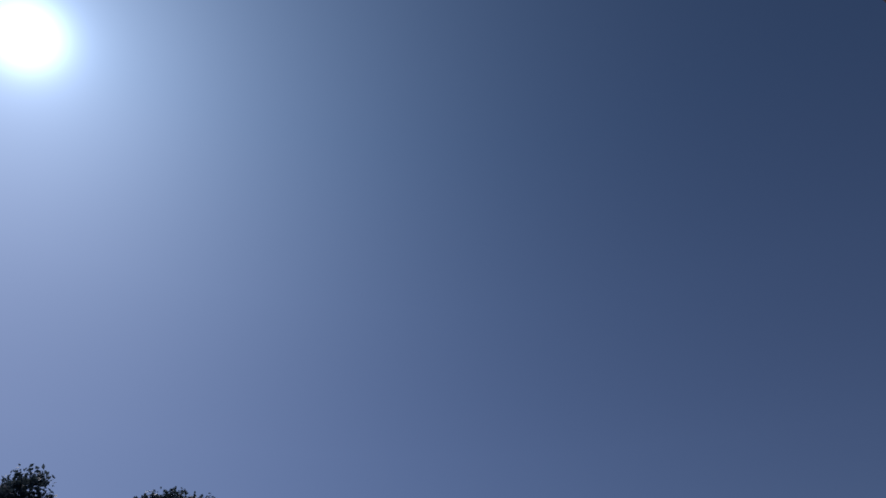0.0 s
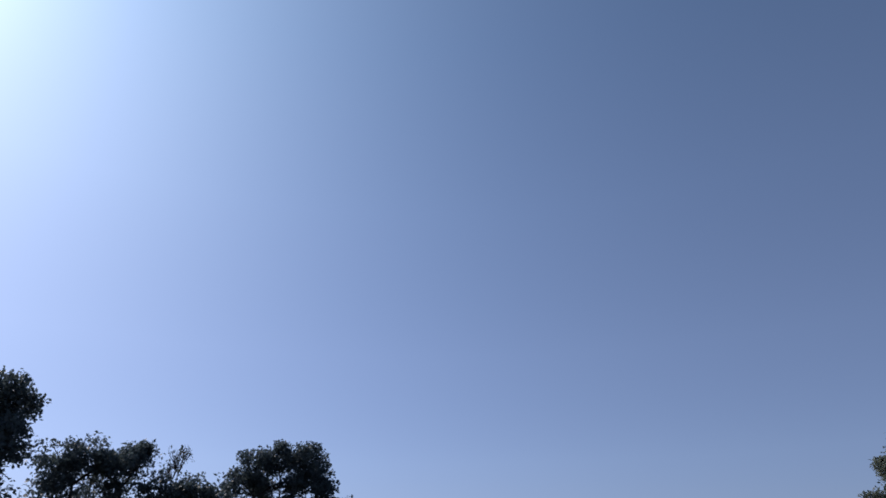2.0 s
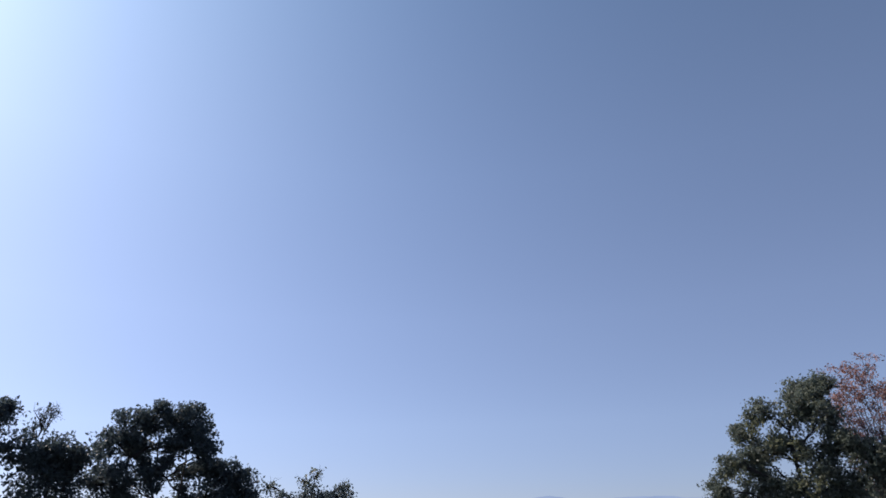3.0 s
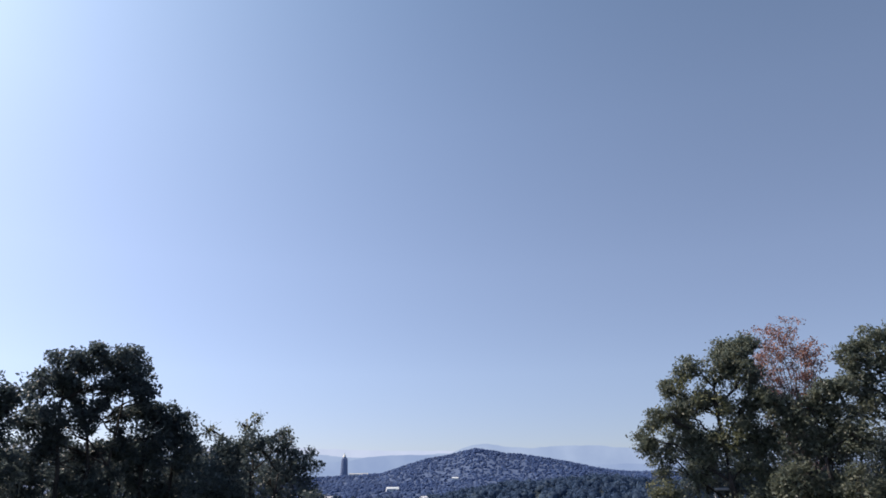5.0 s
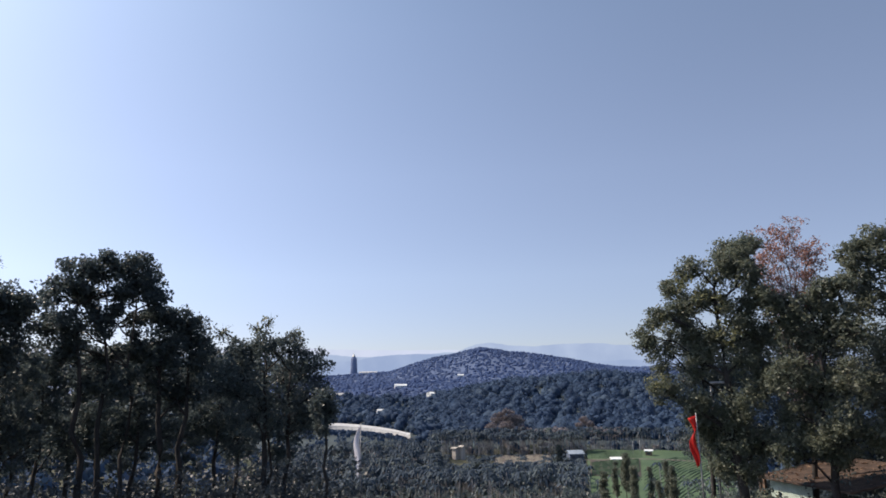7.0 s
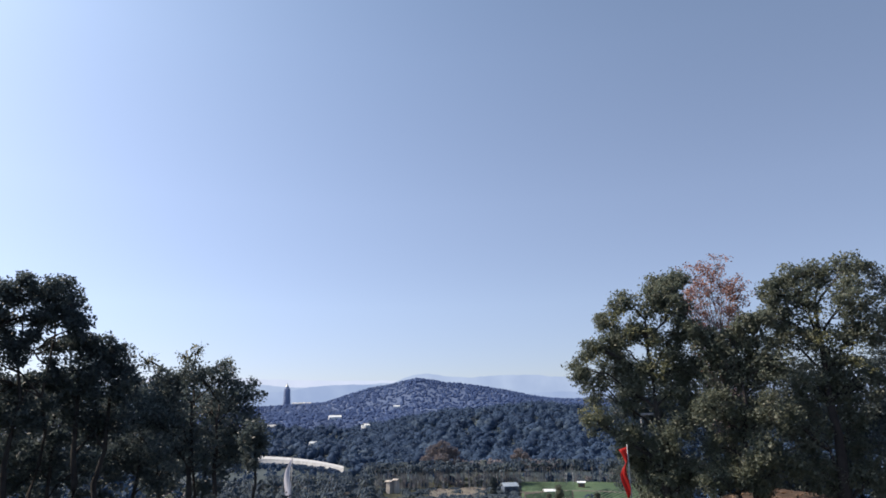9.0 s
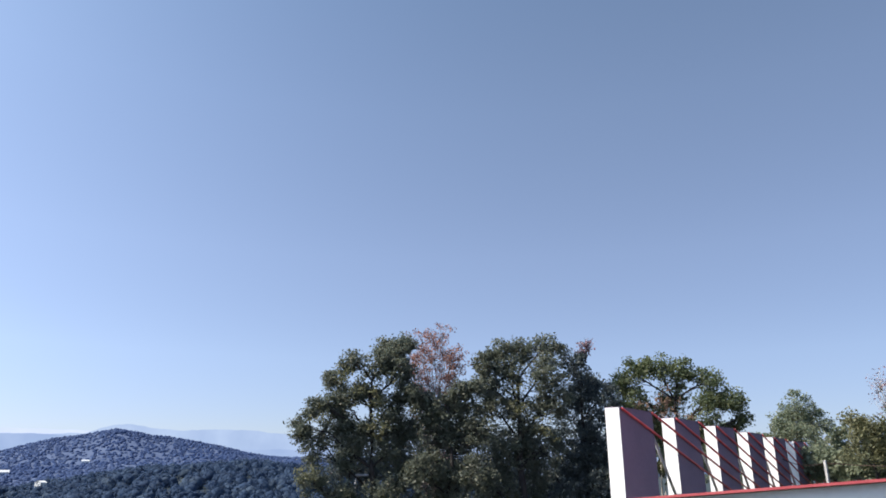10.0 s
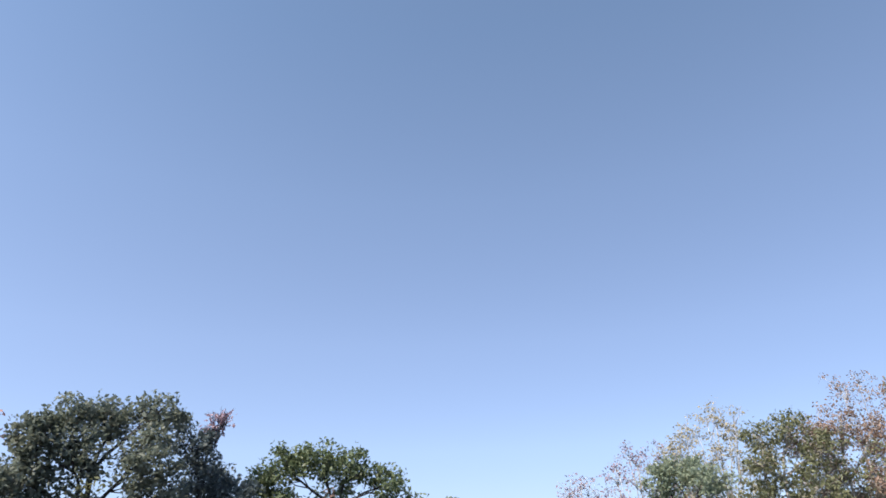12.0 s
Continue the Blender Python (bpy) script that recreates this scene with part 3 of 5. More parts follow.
def make_vase_tree(label, reach, base, peak, flare, group, tip_leaf, low_leaf, bark=M_BARK, tips=30, lows=12, branches=22, fork=0.52, share_low=0.45, dome=0.09, size=0.10, reds=0.78):
    """Many slim upright branches that fan out; leaves at the tips, others thinning out below."""
    foot = spot(base, reach, z=0)
    foot.z = land(foot.x, foot.y) - 0.1
    ob = thing("tree", label, "tree", foot, group)
    across = Vector((math.cos(radians(base)), -math.sin(radians(base)), 0))
    back = Vector((-across.y, across.x, 0))
    top = EYE + reach * math.tan(radians(peak)) - foot.z
    trunk = bent((0, 0, 0), across * 0.1 + Vector((0, 0, top * fork)), 6, 0.03)
    stem = part_mesh("trunk", mesh_from("trunk", *tube(trunk, [0.13, 0.11, 0.10, 0.09, 0.08, 0.07, 0.06], 9, 0.1), bark, True), ob)
    half = 0.5 * reach * math.tan(radians(flare))
    high, low = [], []
    for i in range(branches):
        u = math.sin(1.56 * (2 * i / (branches - 1) - 1)) + float(rng.normal(0, 0.08))
        v = float(rng.uniform(-1, 1))
        head = across * (u * half) + back * (v * half * 0.9) + Vector((0, 0, top - dome * top * u * u - abs(float(rng.normal(0, 0.045))) * top))
        start = trunk[int(rng.integers(3, 7))]
        branch = bent(start, head, 7, 0.06)
        # the branches leave steeply and spread only near their ends
        branch = [Vector((start.x + (q.x - start.x) * (0.55 + 0.45 * k / 7), start.y + (q.y - start.y) * (0.55 + 0.45 * k / 7), q.z)) for k, q in enumerate(branch)]
        pieces = [tube(branch, [0.034 - 0.0036 * k for k in range(8)], 5)]
        for k in range(2, 8):
            for _ in range(6):
                tip = branch[k] + Vector(rng.normal(0, 0.24, 3)) + Vector((0, 0, float(rng.uniform(0.05, 0.4))))
                pieces.append(tube([branch[k], branch[k].lerp(tip, 0.5) + Vector(rng.normal(0, 0.04, 3)), tip], [0.011, 0.008, 0.004], 3))
                pieces.append(tube([tip, tip + Vector(rng.normal(0, 0.13, 3))], [0.005, 0.003], 3))
                if k / 7 + float(rng.normal(0, 0.16)) > reds:
                    high.append(tuple(tip))
                elif float(rng.random()) < share_low:
                    low.append(tuple(tip))
        part_mesh("limb", mesh_from("limb", *joined(pieces), M_BARK_GREY if bark == M_BARK else bark, True), stem)
    part_mesh("crown", quads_mesh("crown", leaf_quads(high, size, 0.16, tips), tip_leaf), ob)
    part_mesh("crown", quads_mesh("crown", leaf_quads(low, size * 0.85, 0.16, lows), low_leaf), ob)


LEFT = "trees on the near slope"
RIGHT = "trees beyond the flags"
BEHIND = "trees behind the canopy building"

make_tree("big half-dry brownish tree at the foot of the wood", 372, 5.3, [(4.7, -3.7, 0.6), (5.6, -3.4, 0.65), (6.4, -3.8, 0.55), (4.1, -4.3, 0.5), (5.4, -4.3, 0.7), (6.7, -4.5, 0.45), (5.9, -4.9, 0.5)], M_LEAF_DRY, M_BARK_PALE, amount=0.35, size=0.7, girth=0.4, bare=0.55, group="dry trees before the wood")
make_tree("slender half-dry tree at the foot of the wood", 372, 11.9, [(11.9, -3.8, 0.4), (12.4, -4.1, 0.34), (11.5, -4.2, 0.34), (12.0, -4.7, 0.36)], M_LEAF_DRY, M_BARK_PALE, amount=0.35, size=0.7, girth=0.3, bare=0.55, group="dry trees before the wood")

for b, r, e, w in ((9.7, 296, -5.9, 0.28), (-0.6, 262, -6.2, 0.34), (2.9, 236, -7.4, 0.36), (-5.2, 215, -7.6, 0.45), (-8.8, 250, -6.2, 0.45), (7.2, 205, -8.6, 0.4), (-3.0, 190, -9.2, 0.5)):
    make_tree("lone leafy tree among the palms", r, b, [(b - w * 0.5, e - 0.3, w), (b + w * 0.6, e - 0.4, w), (b, e, w * 0.8), (b, e - 0.9, w * 1.2)], M_LEAF_SHADED, group="trees on the valley floor", amount=0.16, size=0.7, girth=0.18)
make_tree("tall dark broadleaf tree against the sun", 20, -61, [(-61, 12.6, 2.0), (-62.8, 11, 2.3), (-59.9, 11.2, 1.8), (-63, 7.5, 3), (-60.5, 7.5, 2.6)], M_LEAF_SHADED, group=LEFT)
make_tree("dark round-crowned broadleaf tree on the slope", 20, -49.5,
          [(-51.0, 12.6, 1.9), (-53.2, 11.6, 1.8), (-55.0, 10.6, 1.6), (-48.9, 12.7, 1.6), (-47.1, 11.6, 1.3), (-49.2, 9, 2.6), (-52.6, 8, 3), (-47.2, 8.6, 1.7), (-49.6, 5, 3)], M_LEAF_SHADED, group=LEFT, girth=0.2)
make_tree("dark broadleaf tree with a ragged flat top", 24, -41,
          [(-43.6, 7.9, 1.7), (-41.6, 8.1, 1.6), (-39.9, 8.2, 1.5), (-38.2, 8.5, 1.2), (-37.9, 9.4, 0.45), (-40, 5.5, 2.6), (-43.5, 4.5, 2.6)], M_LEAF_SHADED, group=LEFT, stems=2)
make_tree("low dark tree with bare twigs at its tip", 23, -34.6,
          [(-36.2, 6.4, 1.7), (-34, 6.0, 1.7), (-32.4, 5.5, 1.5), (-35, 3.2, 2.4), (-33, 1.5, 2.2)], M_LEAF_SHADED, group=LEFT)
make_tree("leafless forked twig tree above dark crowns", 24.6, -35.5, [(-35.6, 8.6, 0.7), (-35.0, 9.0, 0.5), (-36, 8.0, 0.5)], M_LEAF_SHADED, amount=0.5, girth=0.06, bare=0.85, group=LEFT)
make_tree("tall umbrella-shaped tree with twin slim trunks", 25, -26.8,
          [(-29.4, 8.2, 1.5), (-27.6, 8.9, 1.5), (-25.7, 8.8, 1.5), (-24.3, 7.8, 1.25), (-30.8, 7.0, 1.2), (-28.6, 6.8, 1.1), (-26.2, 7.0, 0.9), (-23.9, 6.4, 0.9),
           (-29.6, 4.6, 0.9), (-31.2, 4.6, 1.2), (-25.2, 4.9, 0.7), (-28.0, 5.3, 0.55), (-26.6, 5.6, 0.5), (-27.4, 4.1, 0.7), (-29.2, 2.8, 0.9), (-27.2, 2.0, 0.8), (-25.4, 2.8, 0.9), (-30.8, 2, 1.3), (-28.2, -0.4, 1.1), (-25.8, 0, 1.1)], M_LEAF_SHADED, group=LEFT, stems=3, girth=0.13)
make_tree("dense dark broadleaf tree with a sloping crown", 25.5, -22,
          [(-22.1, 4.9, 1.25), (-20.7, 3.9, 1.25), (-22.8, 2.6, 1.7), (-20.2, 1.9, 1.6), (-24.3, 2.4, 1.3), (-23, -0.4, 1.7), (-20.8, -1.0, 1.6), (-23.8, 5.2, 0.9)], M_LEAF_SHADED, group=LEFT, girth=0.15, stems=2, amount=1.15)
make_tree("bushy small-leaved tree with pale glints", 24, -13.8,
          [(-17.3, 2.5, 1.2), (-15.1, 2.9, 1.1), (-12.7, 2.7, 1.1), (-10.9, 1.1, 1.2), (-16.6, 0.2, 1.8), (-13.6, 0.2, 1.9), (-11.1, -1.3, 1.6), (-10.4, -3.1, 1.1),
           (-16, -2.8, 2.0), (-13, -3.2, 1.9), (-18.6, -0.4, 1.7)], M_LEAF_SHADED, group=LEFT, stems=2, girth=0.13, size=0.108)
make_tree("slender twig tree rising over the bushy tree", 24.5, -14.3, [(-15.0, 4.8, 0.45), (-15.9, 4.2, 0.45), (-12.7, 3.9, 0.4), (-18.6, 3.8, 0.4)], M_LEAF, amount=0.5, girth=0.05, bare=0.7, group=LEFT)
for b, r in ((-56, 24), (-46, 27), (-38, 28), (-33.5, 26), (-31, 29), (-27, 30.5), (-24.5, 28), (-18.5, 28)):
    make_tree("thin understorey tree in deep shade", r, b, [(b - 1.5, 1.8, 1.6), (b + 1.2, 0.6, 1.6), (b, -1.6, 1.9), (b - 1.8, -3.4, 1.7), (b + 1.7, -4.2, 1.7)], M_LEAF_SHADED, group=LEFT, girth=0.1, amount=0.75)
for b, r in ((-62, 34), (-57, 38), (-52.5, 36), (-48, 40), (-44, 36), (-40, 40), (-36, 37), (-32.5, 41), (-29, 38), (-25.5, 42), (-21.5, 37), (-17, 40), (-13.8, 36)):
    make_tree("dark tree deep in the grove", r, b, [(b - 1.2, 1.6, 1.4), (b + 1.3, 0.9, 1.4), (b, -0.8, 1.8), (b - 1.6, -2.7, 1.7), (b + 1.6, -2.9, 1.7), (b, -4.8, 2.0)], M_LEAF_SHADED, group=LEFT, girth=0.14, amount=0.42, size=0.21)
make_tree("slim straight young tree at the edge of the grove", 22, -9.75, [(-10.2, -1.6, 0.9), (-9.5, -2.6, 0.6), (-10.4, -3.8, 0.6)], M_LEAF_SHADED, girth=0.07, group=LEFT, amount=0.8)

make_tree("tall olive-green broadleaf tree with an open crown", 28, 23.7,
          [(25.7, 9.9, 0.95), (23.9, 9.9, 0.85), (25.0, 8.9, 1.0), (21.2, 8.3, 0.95), (25.4, 7.4, 1.5), (23.4, 8.1, 1.1), (26.2, 5.8, 1.2), (22.7, 6.2, 1.4), (21.4, 5.4, 0.8), (19.9, 6.7, 1.0), (18.7, 4.5, 1.0), (17.2, 2.8, 0.85), (20.6, 3.4, 1.1),
           (24.4, 4.4, 1.7), (18.4, 1.6, 1.3), (21.4, 0.8, 1.4), (24.8, 1, 1.8), (18.6, -1.4, 1.2), (21, -2.4, 1.3), (24.4, -2.2, 1.6), (23.6, -5.0, 1.3), (25.6, -5.4, 1.2), (21.6, -5.2, 0.9), (22.4, -7.4, 0.9), (24.4, -7.6, 1.0), (20.8, -3.9, 0.8), (23, -3.6, 1.1), (22.8, 2.4, 1.3), (26.2, 2.9, 1.3), (26.6, -0.6, 1.3), (20.0, 5.0, 0.9)], M_LEAF, group=RIGHT, girth=0.2, size=0.12, amount=1.15,
          extra=[(M_LEAF_OLIVE, [(20.4, 7.6, 0.9), (19, 4, 0.9), (22.6, 5.6, 1.2), (24, 3, 1.2), (18, -0.5, 0.9)], 0.35)])
make_vase_tree("slender vase-shaped tree with sparse red autumn leaves", 29.6, 28.55, 10.75, 3.7, RIGHT, M_LEAF_RED, M_LEAF_PURPLE, tips=22, lows=9, reds=0.84)
make_tree("broad green tree with drooping small leaves", 27.5, 29.8,
          [(31.8, 6.3, 0.9), (30.6, 5.9, 0.8), (26.9, 5.8, 0.8), (32.3, 2.8, 1.4), (27.6, 4.5, 1.2), (29.6, 4.6, 1.2), (31.4, 4.2, 1.4), (28.4, 2.6, 1.9), (30.8, 1.8, 1.9), (27.6, -0.4, 1.6), (29.8, -1.2, 1.8), (32, -0.8, 1.6), (28.2, -3.4, 1.4), (30.8, -3.8, 1.5), (27.2, -5.8, 1.1), (32.6, -4.4, 1.4), (29.2, -5.6, 0.9), (30.6, -6.4, 0.9)], M_LEAF, group=RIGHT, girth=0.15, size=0.12, amount=1.15)
make_tree("tall dense dark-green tree with bare inner branches", 29, 35.8,
          [(34.3, 9.4, 1.1), (36.3, 9.7, 1.2), (38.6, 9.9, 1.05), (32.8, 8.2, 0.85), (34.8, 7.2, 1.6), (37.8, 7.3, 1.7), (32.8, 6.4, 0.9), (39.2, 5.4, 1.5), (33.4, 4.8, 1.5), (36.4, 4.2, 2.1), (34.6, 1.2, 1.9), (37.6, 1.0, 2.0), (33.6, -2, 1.7), (36.6, -2.4, 1.8), (34.6, -5.2, 1.6), (37.6, -5.4, 1.6)],
          M_LEAF, group=RIGHT, amount=1.05, girth=0.26, extra=[(M_LEAF_OLIVE, [(35.5, 5.4, 1.2), (38, 3, 1.2)], 0.3)])
make_tree("dark green tree standing close behind the slabs", 30, 40.8,
          [(40.3, 8.7, 1.1), (41.2, 6.6, 1.6), (42.6, 5.2, 1.5), (40.2, 4, 1.8), (42.4, 2.2, 1.7), (40.4, 0.6, 1.9), (42.6, -0.8, 1.8), (39.8, -2.4, 1.9), (41.2, -4.0, 1.8)], M_LEAF_SHADED, group=RIGHT, girth=0.2, amount=1.1)
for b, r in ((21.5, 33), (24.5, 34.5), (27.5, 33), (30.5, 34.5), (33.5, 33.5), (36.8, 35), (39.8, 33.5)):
    make_tree("shaded leafy tree within the clump", r, b, [(b - 1.3, 2.6, 1.2), (b + 1.2, 1.9, 1.3), (b, 0.6, 1.6), (b - 1.6, -0.6, 1.7), (b + 1.5, -1.2, 1.7), (b, -3.4, 1.9), (b - 1.4, -5.4, 1.6), (b + 1.4, -5.8, 1.6)], M_LEAF_SHADED, group=RIGHT, girth=0.12, amount=0.55)
make_tree("thin bare tree with a few purple leaves", 30.5, 41.6, [(41.7, 9.9, 0.55), (41.3, 9.2, 0.4)], M_LEAF_PURPLE, bare=0.6, girth=0.06, group=RIGHT)

make_tree("round bright-green tree with a wide crown", 31, 48.6,
          [(45.2, 7.3, 1.1), (47.2, 7.8, 1.3), (49.3, 7.5, 1.2), (51.2, 6.4, 1.0), (52.8, 5.0, 0.9), (53.4, 3.7, 0.6), (48.4, 5.4, 1.5), (45.4, 4.9, 1.4), (51, 4.4, 1.1), (44.2, 6.4, 0.9), (43.8, 4, 1.2), (46, 2, 1.8), (49, 1.4, 1.8), (46.6, 3.5, 1.4), (49.8, 3.0, 1.4), (52.2, 2.4, 1.2)],
          M_LEAF_BRIGHT, group=BEHIND, girth=0.24, size=0.125, extra=[(M_LEAF_BROWN, [(47.8, 4.9, 1.2), (46, 4, 1.0), (48.8, 3, 1.2)], 0.3)])
make_tree("small rounded pale green tree", 40, 57.2, [(57.2, 4.4, 1.1), (56.1, 3.2, 0.9), (58.5, 3.2, 0.9), (57, 1.8, 1.6)], M_LEAF_SUN, group=BEHIND, size=0.125, girth=0.14)
make_tree("low olive tree in the far row", 32, 61.3, [(60.7, 3.2, 0.9), (62.2, 2.7, 0.9), (61, 1, 1.5), (63, 0.8, 1.3)], M_LEAF_OLIVE, group=BEHIND, size=0.12, girth=0.14)
make_tree("low green tree in the far row", 32, 64.6, [(63.8, 3.7, 0.75), (65.2, 3.3, 1.0), (64.6, 1.4, 1.6), (66.4, 2.4, 1.3)], M_LEAF_SUN, group=BEHIND, size=0.12, girth=0.14)
make_vase_tree("small bare tree with a few purple leaves", 33, 64.0, 6.6, 2.8, BEHIND, M_LEAF_PURPLE, M_LEAF_PURPLE, M_BARK_PALE, tips=6, lows=2, branches=12)
make_vase_tree("sparse bare tree with purple leaves at its tips", 33, 67.6, 8.2, 3.8, BEHIND, M_LEAF_PURPLE, M_LEAF_PURPLE, M_BARK_PALE, tips=11, lows=2, branches=14, reds=0.85)
make_tree("upright deep-green tree in the row", 31, 69.2, [(69.3, 7.2, 1.1), (67.7, 6.3, 1.0), (70.5, 6.2, 1.1), (68.4, 4.1, 1.6), (70.8, 3.6, 1.5), (67, 2.6, 1.3), (69, 1.6, 1.6)], M_LEAF_SUN, group=BEHIND, size=0.12)
make_vase_tree("pale almost leafless tree with fine branches", 33, 72.3, 9.7, 5.2, BEHIND, M_LEAF_PALE, M_LEAF_PALE, M_BARK_PALE, tips=13, lows=7, branches=26, fork=0.42, dome=0.07)
make_tree("yellow-green tree with a loose crown", 32, 75.4, [(74.6, 8.7, 1.1), (76.3, 9.0, 1.2), (75.3, 6.4, 1.6), (77, 5.6, 1.6), (73.8, 5, 1.4), (75.5, 3, 1.8), (73.4, 2.2, 1.5), (77.6, 7.6, 1.2), (74, 7, 1.0)], M_LEAF_OLIVE, M_BARK_PALE, bare=0.3, group=BEHIND, size=0.12)
make_vase_tree("tall brown half-bare tree with many fine twigs", 34, 81.6, 11.3, 8.0, BEHIND, M_LEAF_BROWN, M_LEAF_BROWN, M_BARK_PALE, tips=12, lows=18, branches=40, fork=0.40, share_low=0.6, dome=0.20)
make_tree("brownish-olive tree under the half-bare one", 33, 78.2, [(77.6, 8.2, 1.2), (79.4, 8.8, 1.2), (81.4, 8.0, 1.3), (78.4, 6.2, 1.5), (80.8, 5.6, 1.5), (83.0, 6.6, 1.3)], M_LEAF_BROWN, M_BARK_PALE, bare=0.4, group=BEHIND, girth=0.14, size=0.11, amount=1.1, extra=[(M_LEAF_OLIVE, [(78.4, 7.8, 1.3), (81, 7.0, 1.3), (79, 5.6, 1.2)], 0.5)])
make_tree("green tree below the half-bare one", 35, 80, [(79.4, 4.2, 1.8), (82, 4.6, 1.7), (84.2, 3.4, 1.9), (77.6, 2.6, 1.6), (81, 2, 1.8)], M_LEAF_SUN, group=BEHIND, size=0.12)
make_tree("tall green tree at the end of the row", 34, 86, [(84.4, 11, 0.9), (86, 9.7, 1.2), (85.5, 7.2, 1.5), (87.4, 6.5, 2.0), (87, 3.5, 2.2)], M_LEAF_SUN, group=BEHIND, girth=0.24)
for i, b in enumerate((44, 47, 50.5, 54, 56.5, 59.5, 62.5, 65.5, 68.5, 71.5, 74.5, 77.5, 80.5, 83.5, 86.5, 89.5)):
    e = (0.0, 0.8, 0.4)[i % 3] + (0.0 if b < 66 else 1.6)
    make_tree("green tree in the row farther back", 56 + 3 * (i % 2), b, [(b - 0.8, 1.6 + e, 1.1), (b + 0.9, 1.9 + e, 1.1), (b, 0.6, 1.6), (b + 1.2, -0.4, 1.5), (b - 1.3, -0.2, 1.4)], (M_LEAF_SUN, M_LEAF_OLIVE, M_LEAF_SUN)[i % 3], M_BARK_PALE,
              group=BEHIND, amount=0.28, size=0.24, girth=0.16)
make_tree("shaded low tree behind the canopy", 34, 52, [(51, 1.2, 1.6), (53.5, 0.8, 1.5), (55.5, 0.6, 1.6), (58, 0.2, 1.5), (60.5, -0.2, 1.6)], M_LEAF_SUN, group=BEHIND, size=0.2)


# ---- canopy building with slabs ----
def make_slab(s, label):
    """An upright rendered slab; s is the way along its row."""
    foot = Vector((10.90 + 0.929 * s, 11.72 + 0.370 * s, 0))
    foot.z = land(foot.x, foot.y) - 0.2
    top = EYE + 1.28 - 0.26 * s / 17.2
    ob = thing("concrete_slab", label, "wall slab", foot, "slabs in a row", turn=21.7)
    bm = box(0, 1.95, -0.35, 0, 0, top - foot.z)
    part("body", bm, M_LILAC, ob, "lilac rendered sides", 0.015)
    part("end_face", box(-0.012, -0.002, -0.35, 0.0, 0.1, top - foot.z), M_WHITE, ob, "white painted end")
    part("coping", box(-0.006, 1.956, -0.356, 0.006, top - foot.z, top - foot.z + 0.012), M_LILAC, ob)
    for off in (0.08, 1.86):
        a = Vector((off, -0.38, top - foot.z - 0.02))
        b = a + Vector((10.2, 0, -2.62))
        part_mesh("tie_rod", mesh_from("tie_rod", *tube([a, a.lerp(b, 0.5) + Vector((0, 0, -0.03)), b], [0.028] * 3, 8), M_RED_ROD, True), ob, "red painted steel rod")
    a = Vector((1.93, -0.20, top - foot.z - 0.22))
    part_mesh("brace", mesh_from("brace", *tube([a, a + Vector((1.46, 0, -1.75))], [0.038, 0.038], 8), M_CONCRETE, True), ob, "grey steel brace")
    return ob


for i in range(6):
    make_slab(3.44 * i, "tall white-ended lilac concrete slab with red tie rods")


def make_canopy():
    a = spot(42.4, 11.0 / math.cos(radians(22.1)), -2.68)
    b = spot(92.5, 11.0 / math.cos(radians(28.0)), 2.22)
    along = b - a
    length = math.hypot(along.x, along.y)
    rise = along.z
    ob = thing("canopy_building", "white building with a sloping red-edged roof", "building", (a.x, a.y, 0), turn=math.degrees(math.atan2(along.y, along.x)))
    # the roof slopes up along its edge
    def sloped(x0, x1, y0, y1, lo, hi):
        bm = box(x0, x1, y0, y1, 0, 1)
        for v in bm.verts:
            base = a.z + rise * v.co.x / length
            v.co.z = base + (hi if v.co.z > 0.5 else lo) - 0.16 * max(0.0, v.co.y)
        return bm
    part("roof_edge", sloped(-0.05, length, -0.03, 0.02, -0.026, 0.012), M_RED, ob, "red painted metal edge")
    part("roof", sloped(-0.05, length, 0.02, 4.2, -0.02, 0.014), M_RED_TIN, ob, "red sheet metal roof")
    part("fascia", sloped(0.05, length, 0.13, 0.22, -0.42, -0.024), M_WHITE, ob, "white painted fascia")
    part("end_trim", sloped(-0.28, -0.05, 0.1, 0.3, -0.28, -0.03), M_TIMBER, ob, "brown end board")
    part("soffit", sloped(0.1, length, 0.22, 1.0, -0.42, -0.38), M_BEIGE, ob)
    ground_z = min(land(a.x, a.y), land(b.x, b.y)) - 0.3
    bm = box(0.1, length, 1.0, 1.2, ground_z, 0)
    for v in bm.verts:
        if v.co.z > ground_z + 0.1:
            v.co.z = a.z + rise * v.co.x / length - 0.05 - 0.16 * v.co.y
    part("wall", bm, M_BEIGE, ob, "beige rendered wall")
    bm = box(0.1, 0.3, 1.2, 4.0, ground_z, 0)
    for v in bm.verts:
        if v.co.z > ground_z + 0.1:
            v.co.z = a.z - 0.05 - 0.16 * v.co.y
    part("side_wall", bm, M_WHITE, ob, "white rendered side wall")


make_canopy()


